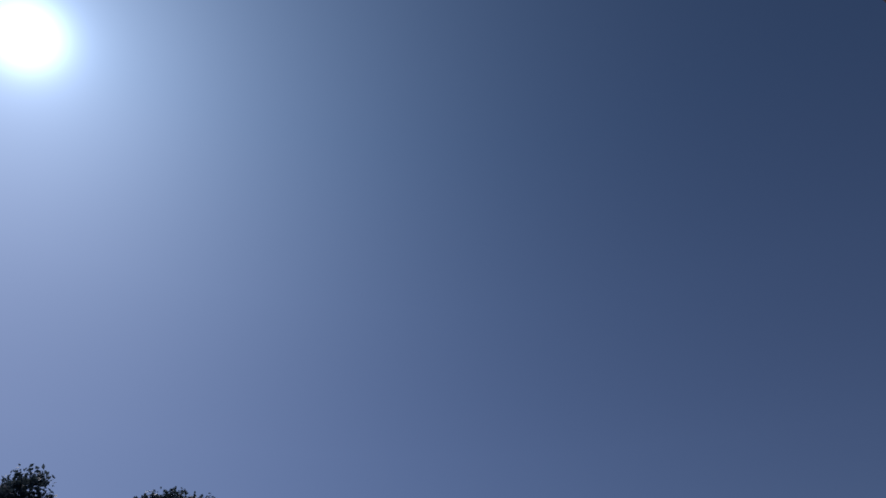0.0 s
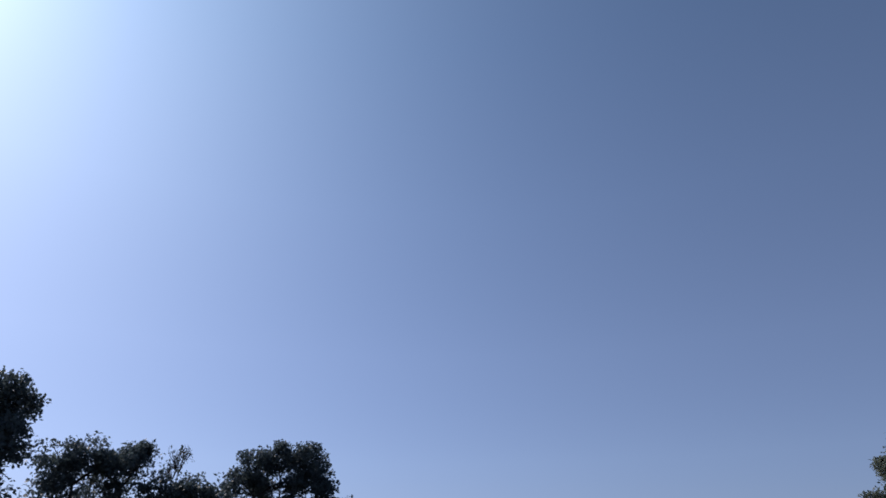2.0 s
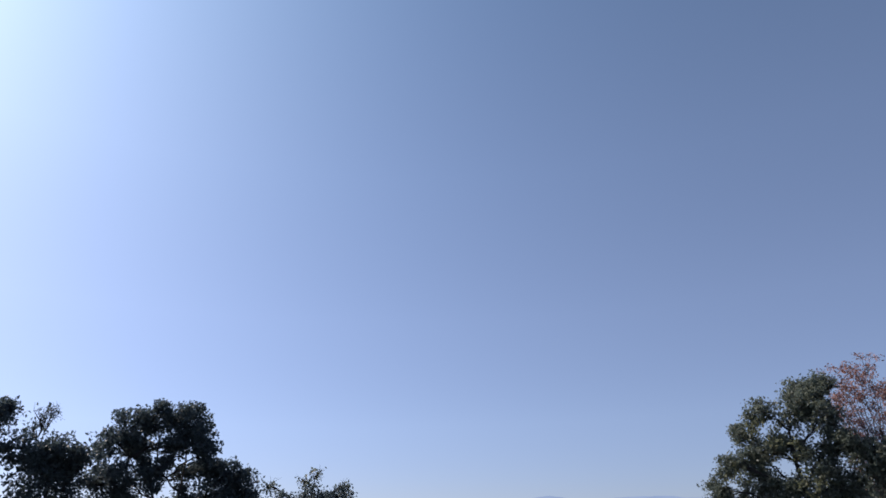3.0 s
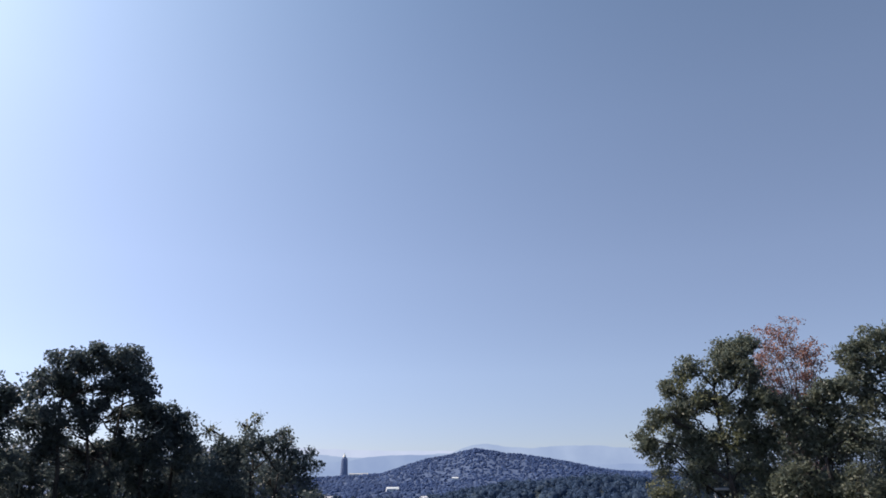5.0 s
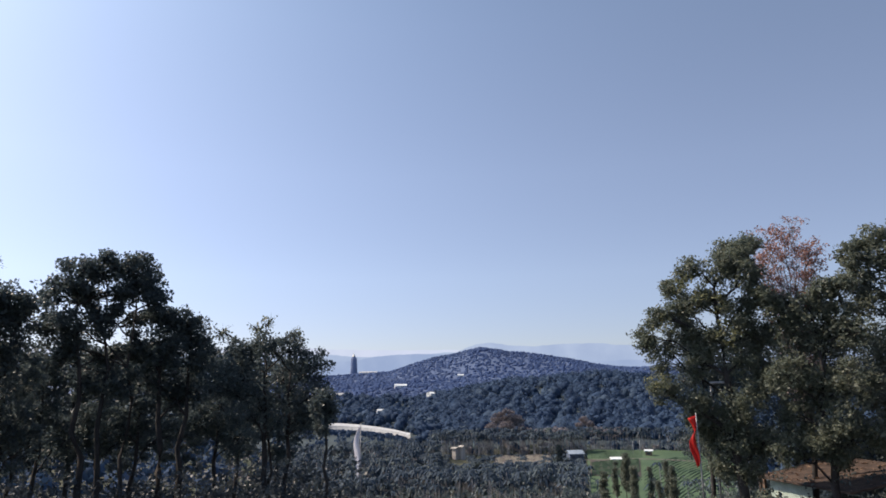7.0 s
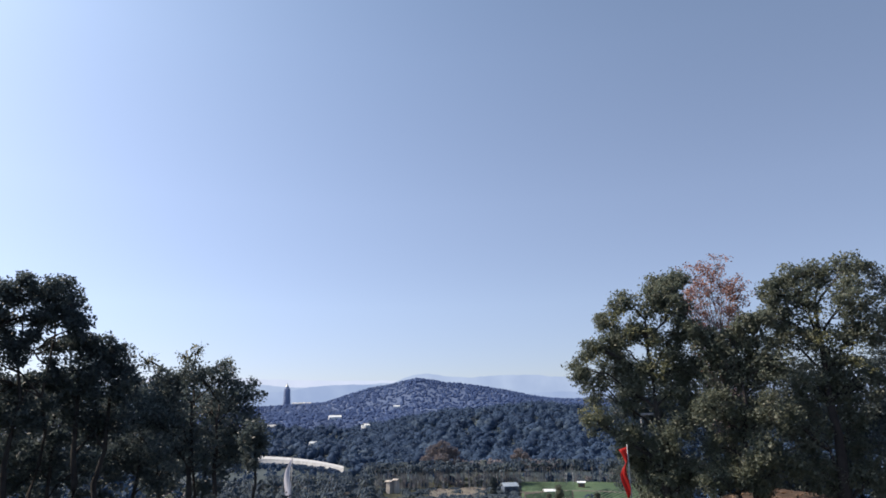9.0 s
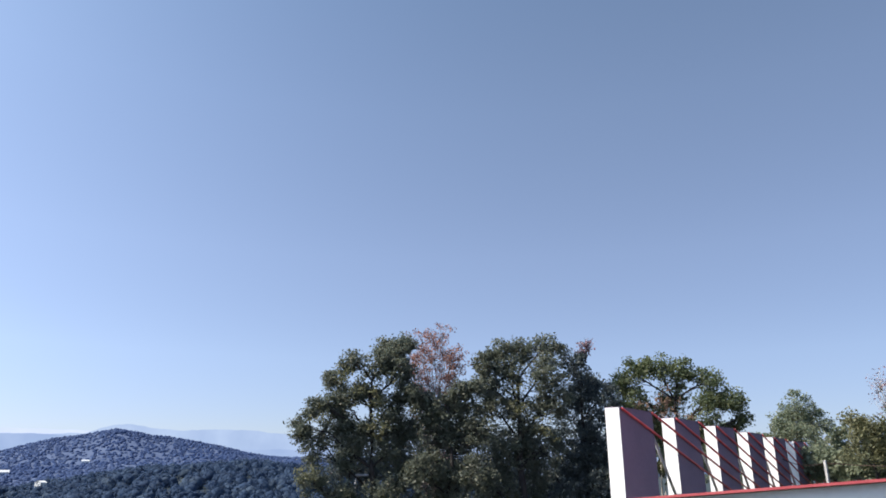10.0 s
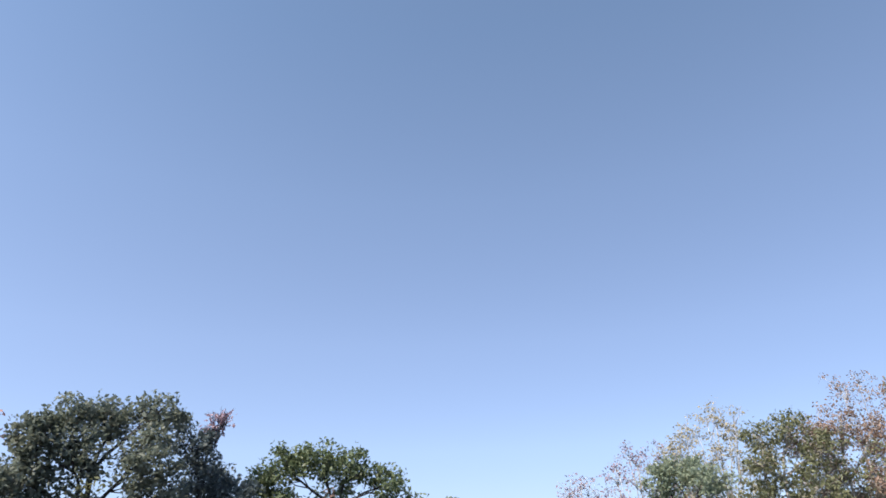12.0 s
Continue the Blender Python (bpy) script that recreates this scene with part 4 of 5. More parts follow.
def make_tin_roof():
    """A low building behind, with a ribbed red roof."""
    ridge_a, ridge_b = spot(68.7, 24, 1.50), spot(81.1, 24, 1.45)
    eave_a, eave_b = spot(69.2, 21, 0.0), spot(82.1, 21, 0.0)
    g = land(eave_a.x, eave_a.y) - 0.3
    ob = thing("outbuilding", "low building with a ribbed red tin roof", "building", eave_a)
    verts, faces = [], []
    n = 90
    down = Vector((0, 0, -0.04))
    for i in range(n + 1):
        lift = Vector((0, 0, 0.035 if i % 2 else 0.0)) - eave_a
        p, q = eave_a.lerp(eave_b, i / n) + lift, ridge_a.lerp(ridge_b, i / n) + lift
        verts += [p, q, p + down, q + down]
    for i in range(n):
        q = i * 4
        faces += [(q, q + 4, q + 5, q + 1), (q + 2, q + 3, q + 7, q + 6), (q, q + 2, q + 6, q + 4), (q + 1, q + 5, q + 7, q + 3)]
    part_mesh("roof", mesh_from("roof", verts, faces, M_RED_TIN), ob)
    inner_a, inner_b = eave_a.lerp(ridge_a, 0.2).lerp(eave_b, 0.03), eave_b.lerp(ridge_b, 0.2)
    back_a, back_b = ridge_a.lerp(ridge_b, 0.03), ridge_b
    for name, p, q in (("wall", inner_a, inner_b), ("side_wall", inner_a, back_a), ("back_wall", back_a, back_b)):
        t = (q - p).cross(Vector((0, 0, 1))).normalized() * 0.12
        v = [Vector((c.x, c.y, h)) - eave_a for c, h in ((p, g), (q, g), (q, q.z - 0.1), (p, p.z - 0.1))]
        v += [c + t for c in v]
        part_mesh(name, mesh_from(name, v, [(0, 1, 2, 3), (7, 6, 5, 4), (0, 4, 5, 1), (1, 5, 6, 2), (2, 6, 7, 3), (3, 7, 4, 0)], M_WHITE), ob)
    gutter = [eave_a + Vector((-0.5, 0.35, 0.12)) - eave_a, Vector((0.3, -0.2, 0.1))]
    part_mesh("gutter", mesh_from("gutter", *tube(gutter, [0.06, 0.06], 8), M_STEEL, True), ob)


make_tin_roof()


def make_gable():
    """The gable end of the next roof, white under a red verge."""
    a, b, c = spot(79.4, 14.0, 1.55), spot(90.8, 14.0, 5.65), spot(102.2, 14.4, 1.5)
    g = land(b.x, b.y) - 0.3
    ob = thing("gabled_building", "white gabled building with a red roof verge", "building", (a.x, a.y, 0), turn=math.degrees(math.atan2((c - a).y, (c - a).x)))
    w = math.hypot(c.x - a.x, c.y - a.y)
    h0, h1 = a.z, b.z
    verts = [(0, 0, g), (w, 0, g), (w, 0, h0 - 0.2), (w / 2, 0, h1 - 0.12), (0, 0, h0 - 0.2)]
    verts += [(x, 0.2, z) for x, _, z in verts]
    faces = [(0, 1, 2, 3, 4), (9, 8, 7, 6, 5)] + [(i, i + 5, (i + 1) % 5 + 5, (i + 1) % 5) for i in range(5)]
    part_mesh("gable_wall", mesh_from("gable_wall", verts, faces, M_WHITE), ob)
    for x0, z0, x1, z1 in ((-0.2, h0 - 0.08, w / 2, h1), (w / 2, h1, w + 0.2, h0 - 0.08)):
        v = [(x0, -0.16, z0), (x1, -0.16, z1), (x1, 4, z1), (x0, 4, z0)]
        v += [(x, y, z - 0.12) for x, y, z in v]
        part_mesh("roof", mesh_from("roof", v, [(0, 1, 2, 3), (7, 6, 5, 4), (0, 4, 5, 1), (1, 5, 6, 2), (2, 6, 7, 3), (3, 7, 4, 0)], M_RED), ob, "red painted roof")


make_gable()


def make_post():
    foot = spot(58.5, 30, z=0)
    foot.z = land(foot.x, foot.y) - 0.2
    top = EYE + 30 * math.tan(radians(0.45)) - foot.z
    ob = thing("utility_post", "slim pale post carrying a dark cable", "post", foot)
    part("post", box(-0.045, 0.045, -0.045, 0.045, 0, top), M_CONCRETE, ob, "", 0.01)
    for b, e in ((55.0, 1.0), (70.5, 0.9)):
        a, end = Vector((0, 0, top - 0.1)), spot(b, 30, e) - foot
        path = [a.lerp(end, i / 8) - Vector((0, 0, 0.25 * math.sin(math.pi * i / 8))) for i in range(9)]
        part_mesh("cable", mesh_from("cable", *tube(path, [0.014] * 9, 5), M_DARK_TIMBER, True), ob, "dark sagging cable")


make_post()


# ---- pollarded tree ----
def make_pollard():
    reach = 6.5
    foot = spot(79.2, reach, z=0)
    foot.z = land(foot.x, foot.y) - 0.1
    ob = thing("pollarded_tree", "pollarded grey trunk with sawn limbs and dry ferns", "tree", foot)
    def at(b, e, back=0.0):
        return spot(b, reach + back, e) - foot
    def sawn(name, path, radii, label=""):
        v, f = tube(path, radii, 12, 0.14)
        part_mesh(name, mesh_from(name, v, f, M_WOOD_CUT, True), ob, label)
    sawn("trunk", [Vector((0, 0, 0)), at(79.10, -6), at(78.90, -1.5), at(78.80, 0.2), at(78.70, 1.2)], [0.15, 0.12, 0.105, 0.11, 0.12])
    sawn("limb", [at(78.80, 0.6), at(78.10, 1.6), at(77.60, 2.2)], [0.075, 0.07, 0.074], "thick sawn-off limb")
    sawn("limb", [at(78.00, 2.0, -0.05), at(77.10, 3.8, -0.05), at(76.10, 5.4, -0.1)], [0.040, 0.031, 0.026], "thin pale limb")
    sawn("limb", [at(79.10, 0.8), at(80.00, 2.2, 0.05), at(80.60, 3.35, 0.1)], [0.07, 0.076, 0.082], "thick sawn-off limb")
    sawn("limb", [at(79.20, 0.8, -0.1), at(81.00, 1.9, -0.15), at(82.70, 2.85, -0.2)], [0.05, 0.034, 0.026], "thin pale limb")
    sawn("limb", [at(79.60, -3.4, -0.2), at(82.30, -1.5, -0.2), at(84.80, 0.2, -0.3)], [0.042, 0.036, 0.032], "thin pale limb")
    tufts = [at(77.20, 4.0, 0.02), at(77.25, 4.4, 0.02), at(77.20, 4.8, 0.02), at(77.10, 5.2, 0.02), at(77.05, 5.5, 0.02)]
    part_mesh("fern", quads_mesh("fern", leaf_quads(tufts, 0.030, 0.040, 260), M_FERN), ob, "dry orange fern tuft")
    for low in ((at(77.90, 0.15, -0.12), at(78.10, -0.15, -0.13)), (at(79.95, -0.4, -0.1), at(79.85, 0.0, -0.1))):
        part_mesh("fern", quads_mesh("fern", leaf_quads(low, 0.028, 0.034, 70), M_FERN), ob, "dry orange fern tuft")


make_pollard()


# ---- eave over the terrace ----
def make_eave():
    """A short eave beam that reaches out over the terrace from a wall behind it."""
    z = EYE + 2.245
    ob = thing("pavilion_eave", "weathered pavilion eave beam with peeling white paint", "roof", (0.858, 1.92, 0), turn=22.0)
    part("soffit", box(0.03, 0.50, -3.6, -0.02, z, z + 0.05), M_DARK_TIMBER, ob, "dark timber soffit")
    part("side_board", box(0.0, 0.026, -3.6, -0.034, z - 0.004, z + 0.36), M_PEELING, ob, "peeling white side board")
    # splintered slats along the rotten corner
    for i in range(7):
        x, y = 0.002 + 0.005 * (i % 3), -0.040 + 0.0075 * i
        low, high = z - 0.012 - 0.010 * (i % 2), z + 0.40 - 0.03 * ((i * 5) % 4)
        path = [(x + float(rng.normal(0, 0.003)), y + float(rng.normal(0, 0.003)), low + (high - low) * k / 9) for k in range(10)]
        mat = (M_TIMBER, M_DARK_TIMBER, M_PEELING)[(0, 1, 0, 2, 1, 0, 1)[i]]
        part_mesh("slat", mesh_from("slat", *tube(path, [0.004] + [0.008] * 8 + [0.005], 5, 0.7), mat), ob, "splintered rotten wooden slat")
    part("front_board", box(0.03, 0.50, -0.016, 0.012, z - 0.008, z + 0.36), M_TIMBER, ob)
    part("roof_cover", box(0.0, 0.56, -3.6, 0.05, z + 0.42, z + 0.47), M_DARK_TIMBER, ob)
    for x, h in ((0.09, 0.03), (0.16, 0.018), (0.31, 0.035), (0.42, 0.02)):
        part("splinter", box(x, x + 0.012, -0.012, 0.0, z - 0.008 - h, z - 0.006), M_DARK_TIMBER, ob)
    part("wall", box(-0.4, 2.2, -3.85, -3.6, -0.4, z + 0.42), M_PEELING, ob, "plain painted wall")


make_eave()


# ---- flags and lamp ----
def make_flag(bearing, reach, head, tail, mat, label, width, seed, feather=False, name="flag"):
    foot = spot(bearing, reach, z=0)
    foot.z = land(foot.x, foot.y)
    top = EYE + reach * math.tan(radians(head)) - foot.z
    low = EYE + reach * math.tan(radians(tail)) - foot.z
    ob = thing(name, label, "flag", foot, turn=-bearing)
    part_mesh("pole", mesh_from("pole", *tube([(0, 0, -0.2), (0.02, 0, top * 0.5), (0, 0, top + 0.1)], [0.03, 0.026, 0.018], 8), M_STEEL, True), ob)
    verts, faces = [], []
    n, m = 18, 6
    for i in range(n + 1):
        u = i / n
        w = width * (0.25 + 0.75 * abs(math.cos(u * 4.2 + seed))) * (1 - 0.3 * u)
        if feather:
            w = width * (0.12 + 0.88 * math.sin(math.pi * min(1.0, u * 0.93 + 0.05)) ** 0.8)
        for k in range(m + 1):
            v = k / m
            x = -0.04 - w * v + 0.05 * math.sin(u * 9 + seed)
            y = 0.035 * math.sin(v * 6 + u * 5 + seed)
            verts.append((x, y, top + (low - top) * u - 0.1 * v))
    for i in range(n):
        for k in range(m):
            a = i * (m + 1) + k
            faces.append((a, a + 1, a + m + 2, a + m + 1))
    cloth = part_mesh("cloth", mesh_from("cloth", verts, faces, mat, True), ob)
    md = cloth.modifiers.new("cloth", "SOLIDIFY")
    md.thickness = 0.006
    return ob


for b, r, e, w in ((13.2, 84, -8.1, 0.30), (14.15, 88, -7.2, 0.19), (15.0, 86, -6.6, 0.34), (15.6, 80, -7.5, 0.28), (16.9, 86, -7.6, 0.16), (17.5, 84, -8.6, 0.2), (18.15, 88, -7.1, 0.2), (18.6, 82, -7.5, 0.26)):
    make_tree("slim upright shrub above the field", r, b, [(b + 0.06 * math.sin(5 * k + b), e - 0.45 * k, w * (0.8 + 0.12 * k)) for k in range(6)], M_LEAF, group="shrubs above the field", girth=0.06, size=0.15, amount=1.0, category="shrub")
make_flag(20.75, 26, -3.4, -7.2, M_RED_CLOTH, "limp red cloth flag on a thin steel pole", 0.30, 0.4)
make_flag(-7.0, 38, -3.85, -8.0, M_WHITE_CLOTH, "narrow white feather flag on a thin pole", 0.33, 2.2, True)


def make_lamp():
    foot = spot(22.05, 28.4, z=0)
    foot.z = land(foot.x, foot.y)
    ob = thing("street_lamp", "grey steel street lamp with a flat head among leaves", "street lamp", foot, turn=-22.05)
    h = EYE + 28.4 * math.tan(radians(-1.1)) - foot.z
    part_mesh("pole", mesh_from("pole", *tube([(0, 0, -0.2), (0, 0, h * 0.6), (0, 0, h)], [0.042, 0.034, 0.027], 10), M_STEEL, True), ob)
    part_mesh("arm", mesh_from("arm", *tube([(0, 0, h - 0.05), (0.1, -0.1, h + 0.08), (0.25, -0.5, h + 0.12)], [0.026, 0.024, 0.022], 8), M_STEEL, True), ob)
    part("lamp_head", box(-0.02, 0.50, -0.75, -0.47, h + 0.09, h + 0.18), M_STEEL, ob, "flat grey lamp head", 0.03)


make_lamp()


def make_shed():
    reach = 31
    a, b = spot(25.6, reach, -7.9), spot(28.6, reach - 2.0, -7.9)
    g = land(a.x, a.y) - 0.3
    ob = thing("shed", "small corrugated shed under a leaf-strewn roof", "shed", (a.x, a.y, 0), turn=math.degrees(math.atan2((b - a).y, (b - a).x)))
    n = 40
    w = 2.3
    verts, faces = [], []
    for i in range(n + 1):
        x, y = w * i / n, 0.03 * (i % 2)
        verts += [(x, y, g), (x, y, a.z), (x, y + 0.03, g), (x, y + 0.03, a.z)]
    for i in range(n):
        q = i * 4
        faces += [(q, q + 4, q + 5, q + 1), (q + 2, q + 3, q + 7, q + 6), (q + 1, q + 5, q + 7, q + 3)]
    part_mesh("wall", mesh_from("wall", verts, faces, M_MINT), ob, "pale green corrugated metal wall")
    part("post", box(-0.5, -0.38, 0, 0.12, g, a.z + 0.1), M_TIMBER, ob)
    part("post", box(-0.9, -0.78, 0.1, 0.22, g, a.z + 0.3), M_TIMBER, ob)
    verts = [(-0.2, -0.4, a.z + 0.05), (4.6, -0.4, a.z + 0.15), (4.9, 3.4, a.z + 0.75), (-0.2, 3.4, a.z + 0.7)]
    verts += [(x, y, z - 0.07) for x, y, z in verts]
    part_mesh("roof", mesh_from("roof", verts, [(0, 1, 2, 3), (7, 6, 5, 4), (0, 4, 5, 1), (1, 5, 6, 2), (2, 6, 7, 3), (3, 7, 4, 0)], M_DARK_TIMBER), ob, "brown roof strewn with dead leaves")
    spots = np.stack([rng.uniform(0, 4.6, 160), rng.uniform(-0.3, 3.2, 160), np.zeros(160)], 1)
    spots[:, 2] = a.z + 0.10 + 0.16 * (spots[:, 1] + 0.4)
    part_mesh("dead_leaves", quads_mesh("dead_leaves", leaf_quads(spots, 0.16, 0.05, 3, 2.0), M_LEAF_BROWN), ob)


make_shed()


# ---- undergrowth ----
def undergrowth(name, count, b0, b1, r0, r1, height, mat, label, size=0.2, per=26):
    """Shrubs too many to count: sprays of leaves over the slope."""
    sprays = []
    for p in scatter(count, b0, b1, r0, r1):
        h = height * float(rng.uniform(0.4, 1.2))
        for _ in range(9):
            sprays.append((p.x + rng.normal(0, h * 0.45), p.y + rng.normal(0, h * 0.45), p.z + rng.uniform(0.05, 1.0) * h))
    ob = new(name, quads_mesh(name, leaf_quads(sprays, size, size * 1.3, per), mat))
    return tagged(ob, label, "shrubs", kind="stuff")


undergrowth("undergrowth", 430, -64, -9, 18, 36, 2.4, M_SHADED_SCRUB, "dark shrubs under the trees on the slope", 0.13, 12)
undergrowth("undergrowth", 170, -66, -12, 38, 58, 4.2, M_SHADED_SCRUB, "tall dark shrubs behind the grove", 0.38, 12)
undergrowth("undergrowth", 420, 22.5, 46, 29, 44, 2.6, M_LEAF_SHADED, "shaded leafy shrubs at the foot of the trees", 0.15, 12)
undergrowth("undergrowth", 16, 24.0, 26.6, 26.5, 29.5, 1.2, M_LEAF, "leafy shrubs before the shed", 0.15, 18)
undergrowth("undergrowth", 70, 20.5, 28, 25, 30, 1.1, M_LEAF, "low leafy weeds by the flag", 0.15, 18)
undergrowth("scrub", 520, -16, 12.0, 70, 190, 3.4, M_LEAF_SHADED, "scrub and young trees on the lower slope", 0.46, 9)
undergrowth("scrub", 420, -66, -15, 38, 130, 4.2, M_SHADED_SCRUB, "scrub on the slope below the grove", 0.48, 9)
undergrowth("scrub", 230, 22, 48, 44, 110, 4.2, M_LEAF_SHADED, "scrub on the slope behind the trees", 0.48, 9)
undergrowth("scrub", 30, 13.6, 22, 70, 120, 2.0, M_LEAF, "thin scrub on the lower slope", 0.36, 30)
undergrowth("scrub", 70, 3, 13.6, 95, 140, 4.2, M_LEAF_SHADED, "dark clump of scrub on the lower slope", 0.40, 26)


# ---- valley ----
def palm_grove():
    """Betel palms on the valley floor: thin stems, feather crowns, a tall row before the wood."""
    quads, pieces = [], []
    def keep(b, r):
        if b > 11.7:
            return 150 < r < 200 and rng.random() < 0.1
        return open_floor(b, r) and not (b < -1.0 and r > 290) and noise.noise((b * 0.9, r * 0.05, 7.0)) > -0.22
    places = [(p, 1.0) for p in scatter(1500, -15, 24, 175, 324, keep)]
    places += [(p, 0.0) for p in scatter(330, -1, 12, 324, 352)] + [(p, 0.0) for p in scatter(120, 12, 24, 346, 356)]
    for p, short in places:
        if short:
            cap = low_cap(math.degrees(math.atan2(p.x, p.y)), p.xy.length)
            h = min(float(rng.uniform(7, 12)), cap * float(rng.uniform(0.6, 1.0)))
        else:
            h = float(rng.uniform(7.0, 10.5))
        lean = Vector(rng.normal(0, 0.25, 3))
        top = Vector((p.x + lean.x, p.y + lean.y, p.z + h))
        pieces.append(tube([p, top], [0.13, 0.09], 5))
        for k in range(9):
            w = 2 * math.pi * (k + rng.random()) / 9
            out = Vector((math.cos(w), math.sin(w), 0))
            side = Vector((-out.y, out.x, 0)) * 0.30
            ln = float(rng.uniform(1.9, 3.0))
            a, b, c = top, top + out * ln * 0.5 + Vector((0, 0, 0.9)), top + out * ln + Vector((0, 0, rng.uniform(-1.1, 0.3)))
            quads.append([a - side * 0.3, a + side * 0.3, b + side, b - side])
            quads.append([b - side, b + side, c + side * 0.4, c - side * 0.4])
    stems = new("palm_stems", mesh_from("palm_stems", *joined(pieces), M_STEM))
    tagged(stems, "thin grey stems of a betel palm grove", "palm grove", kind="stuff")
    ob = new("palm_crowns", quads_mesh("palm_crowns", np.array([[tuple(v) for v in q] for q in quads]), M_PALM_HAZED))
    tagged(ob, "green feather crowns of a betel palm grove", "palm grove", kind="stuff")


palm_grove()


def patch(name, b0, b1, r0, r1, mat, label, lift=0.5, cells=14):
    verts, faces = [], []
    for i in range(cells + 1):
        for k in range(cells + 1):
            p = spot(b0 + (b1 - b0) * i / cells, r0 + (r1 - r0) * k / cells, z=0)
            verts.append((p.x, p.y, land(p.x, p.y) + lift + 0.15 * (i % 2)))
    for i in range(cells):
        for k in range(cells):
            a = i * (cells + 1) + k
            faces.append((a, a + 1, a + cells + 2, a + cells + 1))
    ob = new(name, mesh_from(name, verts, faces, mat, False))
    tagged(ob, label, "field", kind="structure")


patch("field_1", 12.0, 24, 190, 345, M_FIELD, "bright green crop field on the valley floor")
patch("field_2", 12.2, 16.2, 258, 302, M_TILLED, "dark tilled soil between crop rows", 0.75)
patch("field_3", 4.4, 9.0, 284, 326, M_DRY, "strip of dry straw-coloured grass", 0.6)


def crop_rows(b0, b1, r0, r1, count, slant, half, height, mat, label, lift=0.62):
    """Low ridges of crops across a field, running aslant."""
    verts, faces = [], []
    steps = 24
    for i in range(count):
        o = len(verts)
        u = (i + 0.5) / count
        v0, v1 = 0.0, 1.0
        if slant > 0:
            v0, v1 = max(0.0, 0.5 - u / slant), min(1.0, 0.5 + (1 - u) / slant)
        for k in range(steps + 1):
            v = v0 + (v1 - v0) * k / steps
            p = spot(b0 + (b1 - b0) * v, r0 + (r1 - r0) * (u + slant * (v - 0.5)), z=0)
            g = land(p.x, p.y) + lift
            out = Vector((p.x, p.y, 0)).normalized()
            h = height * float(rng.uniform(0.6, 1.2))
            verts += [p - out * half + Vector((0, 0, g)), p + Vector((0, 0, g + h)), p + out * half + Vector((0, 0, g))]
        for k in range(steps):
            a = o + 3 * k
            faces += [(a, a + 3, a + 4, a + 1), (a + 1, a + 4, a + 5, a + 2)]
    ob = new("crop_rows", mesh_from("crop_rows", verts, faces, mat, False))
    tagged(ob, label, "crops", kind="stuff")


crop_rows(12.3, 16.1, 259, 301, 14, 0.5, 1.0, 0.40, M_CROP, "green crops in rows on dark soil", 0.8)
crop_rows(12.3, 16.4, 308, 340, 8, 0.15, 1.0, 0.25, M_CROP, "green crops in rows before the wood")
crop_rows(16.4, 21.5, 205, 322, 16, 0.8, 0.9, 0.22, M_CROP, "bright green crops in slanting rows")
crop_rows(11.6, 21.0, 304, 306, 1, 0.0, 1.6, 0.22, M_DRY, "pale dirt track between the fields")
dryg = scatter(260, 4.4, 9.0, 286, 325)
canopy("dry_grass", dryg, rng.uniform(0.4, 1.1, len(dryg)), M_LEAF_DRY, "tufts of dry straw-coloured grass", 16, 0.4)


def road_ribbon():
    verts, faces = [], []
    n = 40
    for i in range(n + 1):
        u = i / n
        b = -11.0 + 8.2 * u
        r = road_reach(b)
        w = 34 * (1 - 0.75 * u) + 6
        for dr, z in ((-2, -42.0), (0, -33.4), (0.02, -32.4), (0.4, -32.4), (0.42, -33.2), (w, -32.6), (w + 1.5, -42.0)):
            verts.append(spot(b, r + dr, z=z))
    for i in range(n):
        for k in range(6):
            a = i * 7 + k
            faces.append((a, a + 1, a + 8, a + 7))
    ob = new("road", mesh_from("road", verts, faces, M_CONCRETE, False))
    tagged(ob, "curved pale concrete embankment road in the valley", "road", kind="structure")


road_ribbon()


def make_house(bearing, reach, w, d, h, roof_h, wall_mat, roof_mat, label, turn=0.0, windows=2):
    foot = spot(bearing, reach, z=0)
    foot.z = land(foot.x, foot.y)
    ob = thing("house", label, "house", foot, "buildings in the valley", turn=-bearing + turn)
    part("wall", box(-w / 2, w / 2, -d / 2, d / 2, -1.5, h), wall_mat, ob)
    o = 0.5
    v = [(-w / 2 - o, -d / 2 - o, h - 0.1), (w / 2 + o, -d / 2 - o, h - 0.1), (w / 2 + o, 0, h + roof_h), (-w / 2 - o, 0, h + roof_h), (-w / 2 - o, d / 2 + o, h - 0.1), (w / 2 + o, d / 2 + o, h - 0.1)]
    v += [(x, y, z + 0.25) for x, y, z in v]
    f = [(0, 3, 2, 1), (3, 4, 5, 2), (6, 7, 8, 9), (9, 8, 11, 10), (0, 1, 7, 6), (4, 10, 11, 5), (0, 6, 9, 3), (3, 9, 10, 4), (1, 2, 8, 7), (2, 5, 11, 8)]
    part_mesh("roof", mesh_from("roof", v, f, roof_mat), ob)
    for i in range(windows):
        x = -w / 2 + w * (i + 0.5) / windows
        part("window", box(x - 0.7, x + 0.7, -d / 2 - 0.04, -d / 2 + 0.1, h * 0.4, h * 0.75), M_GLASS_DARK, ob)
    return ob


make_house(11.0, 308, 6.0, 6, 3.0, 1.2, M_BLUE_WALL, M_BLUE_ROOF, "small dark blue farmhouse beside the fields", 14)
make_house(14.27, 301, 4.0, 4, 1.2, 0.6, M_WHITE, M_WHITE, "low shelter with a white tarpaulin roof", 10, 0)
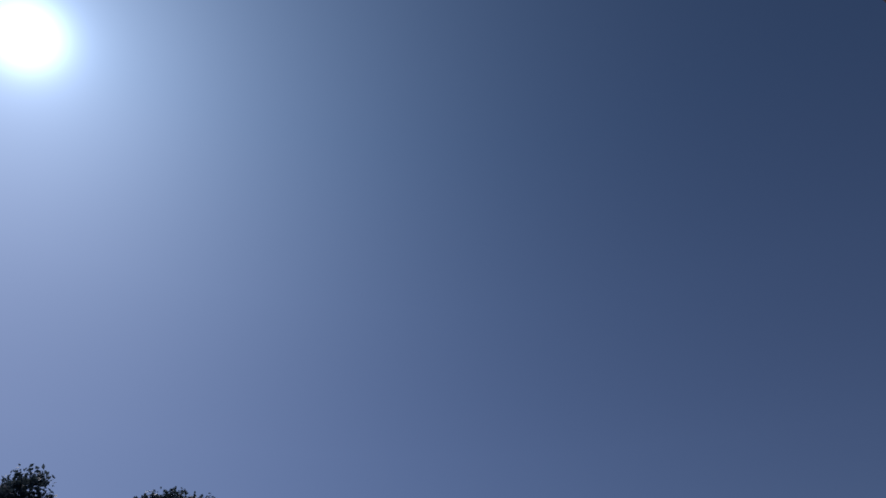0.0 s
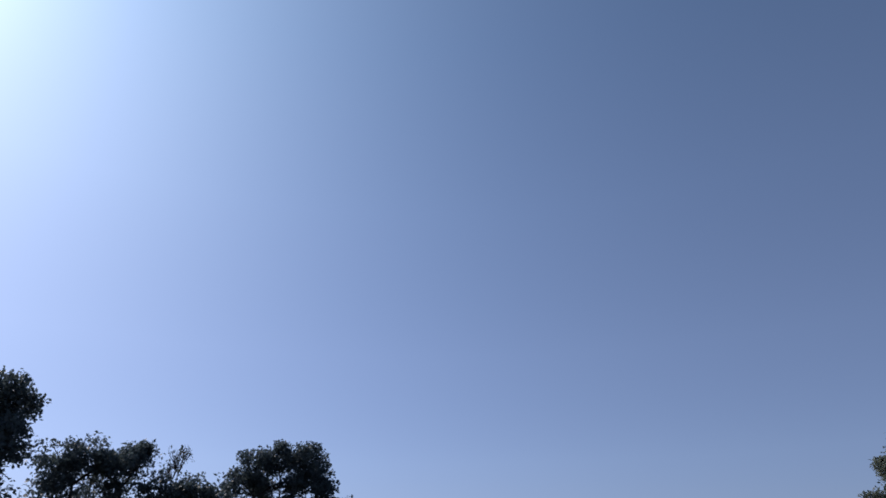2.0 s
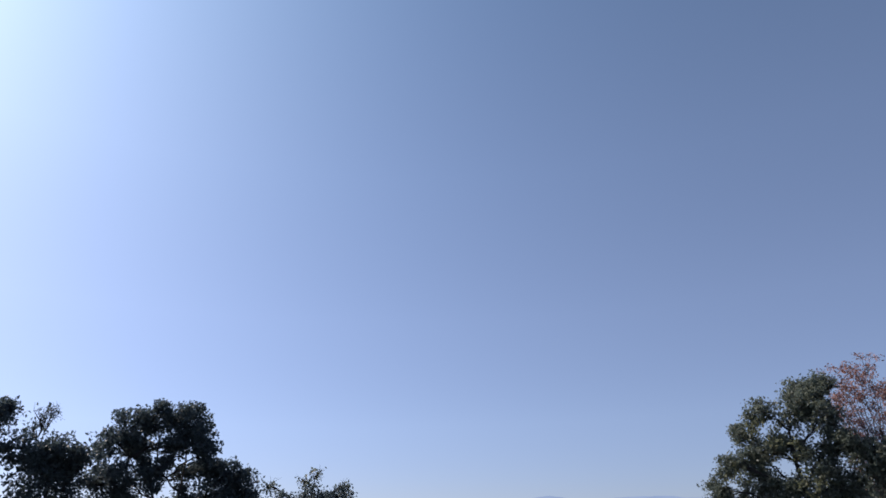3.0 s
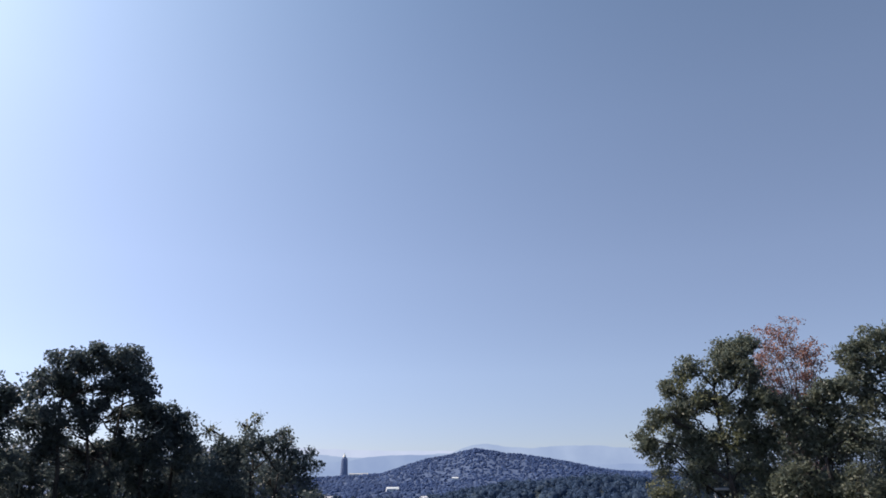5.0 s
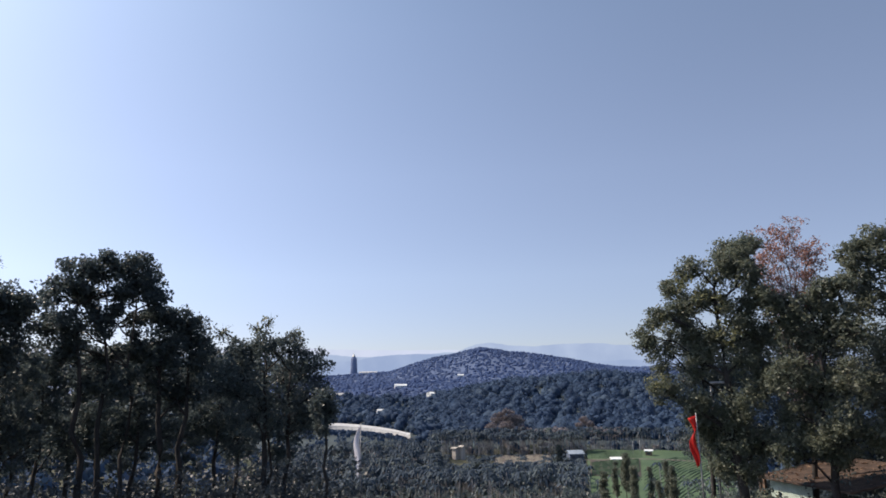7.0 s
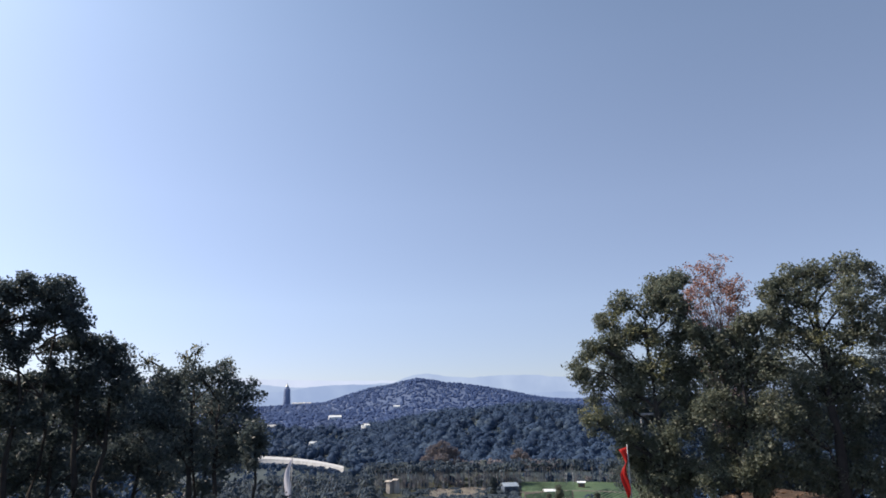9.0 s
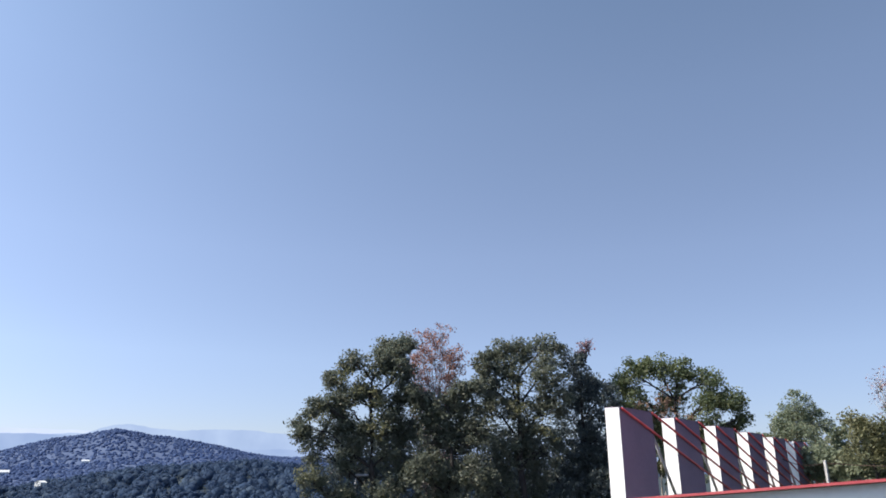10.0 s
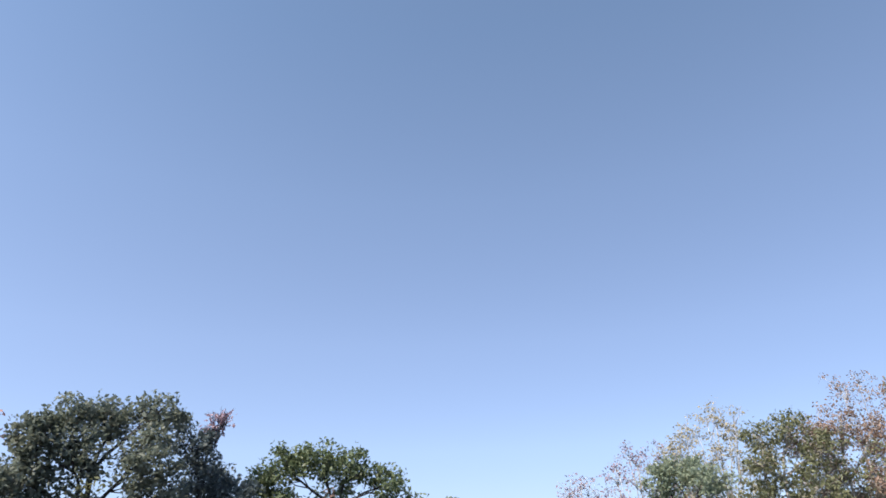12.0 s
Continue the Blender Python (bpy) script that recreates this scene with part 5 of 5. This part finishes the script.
make_house(16.9, 324, 3.0, 3, 2.5, 0.4, M_TIMBER, M_WHITE, "small brown pump house with a white roof", 0, 1)


def make_pole(bearing, reach, height):
    foot = spot(bearing, reach, z=0)
    foot.z = land(foot.x, foot.y)
    ob = thing("utility_post", "thin pale post at the edge of the field", "post", foot, "posts by the field")
    part_mesh("post", mesh_from("post", *tube([(0, 0, -0.3), (0, 0, height)], [0.14, 0.10], 8), M_CONCRETE, True), ob)
    part("cross_arm", box(-0.6, 0.6, -0.06, 0.06, height - 0.5, height - 0.36), M_STEEL, ob)


make_pole(15.7, 330, 6.0)
make_pole(16.25, 331, 6.4)
make_house(-3.6, 1250, 22, 14, 5, 3, M_WHITE, M_WHITE, "long white factory hall among trees", 8, 5)
make_house(-1.0, 1000, 8, 12, 10, 2, M_WHITE, M_WHITE, "white multi-storey house among trees", 30, 2)
make_house(-5.3, 720, 8, 8, 6, 2, M_WHITE, M_WHITE, "white house among trees", 15, 2)
make_house(-8.6, 1050, 22, 14, 5, 3, M_CONCRETE, M_CONCRETE, "grey hall at the edge of the town", 5, 5)
make_house(1.6, 1500, 14, 10, 5, 2, M_WHITE, M_WHITE, "far white farm building on the hill foot", 0, 3)
make_house(-6.4, 2050, 55, 24, 6, 3, M_WHITE, M_CONCRETE, "long pale hall near the tower", 0, 8)
make_house(1.02, 314, 2.2, 2.4, 5.0, 0.3, M_BEIGE, M_BEIGE, "narrow beige water tower house", -40, 0)
make_house(1.60, 314, 1.8, 2.2, 5.7, 0.3, M_BEIGE, M_BEIGE, "narrow beige pump tower", -40, 0)


def make_tower():
    reach = 2300
    foot = spot(-7.62, reach, z=0)
    foot.z = land(foot.x, foot.y)
    top = EYE + reach * math.tan(radians(2.2)) - foot.z
    ob = thing("pagoda_tower", "tall grey tiered tower with a domed gilt cap", "tower", foot)
    def ring(name, z0, z1, r0, r1, mat, label=""):
        part_mesh(name, mesh_from(name, *tube([(0, 0, z0), (0, 0, z1)], [r0, r1], 12), mat), ob, label)
    base = EYE + reach * math.tan(radians(0.5)) - foot.z
    ring("plinth", 0, base, 17, 15, M_TOWER_HAZED)
    n = 7
    body = (top - base) * 0.74
    for i in range(n):
        z = base + body * i / n
        r = 12.6 - 2.6 * i / n
        ring("storey", z, z + body / n * 0.78, r, r * 0.98, M_TOWER_HAZED)
        ring("tier_roof", z + body / n * 0.78, z + body / n, r * 1.14, r * 0.95, M_TOWER_HAZED)
    ring("drum", base + body, base + body * 1.1, 6.6, 6, M_TOWER_HAZED)
    ring("cap", base + body * 1.1, base + body * 1.24, 6, 2, M_TOWER_CAP, "domed gilt cap")
    ring("spire", base + body * 1.24, top, 1.6, 0.3, M_TOWER_CAP)


make_tower()
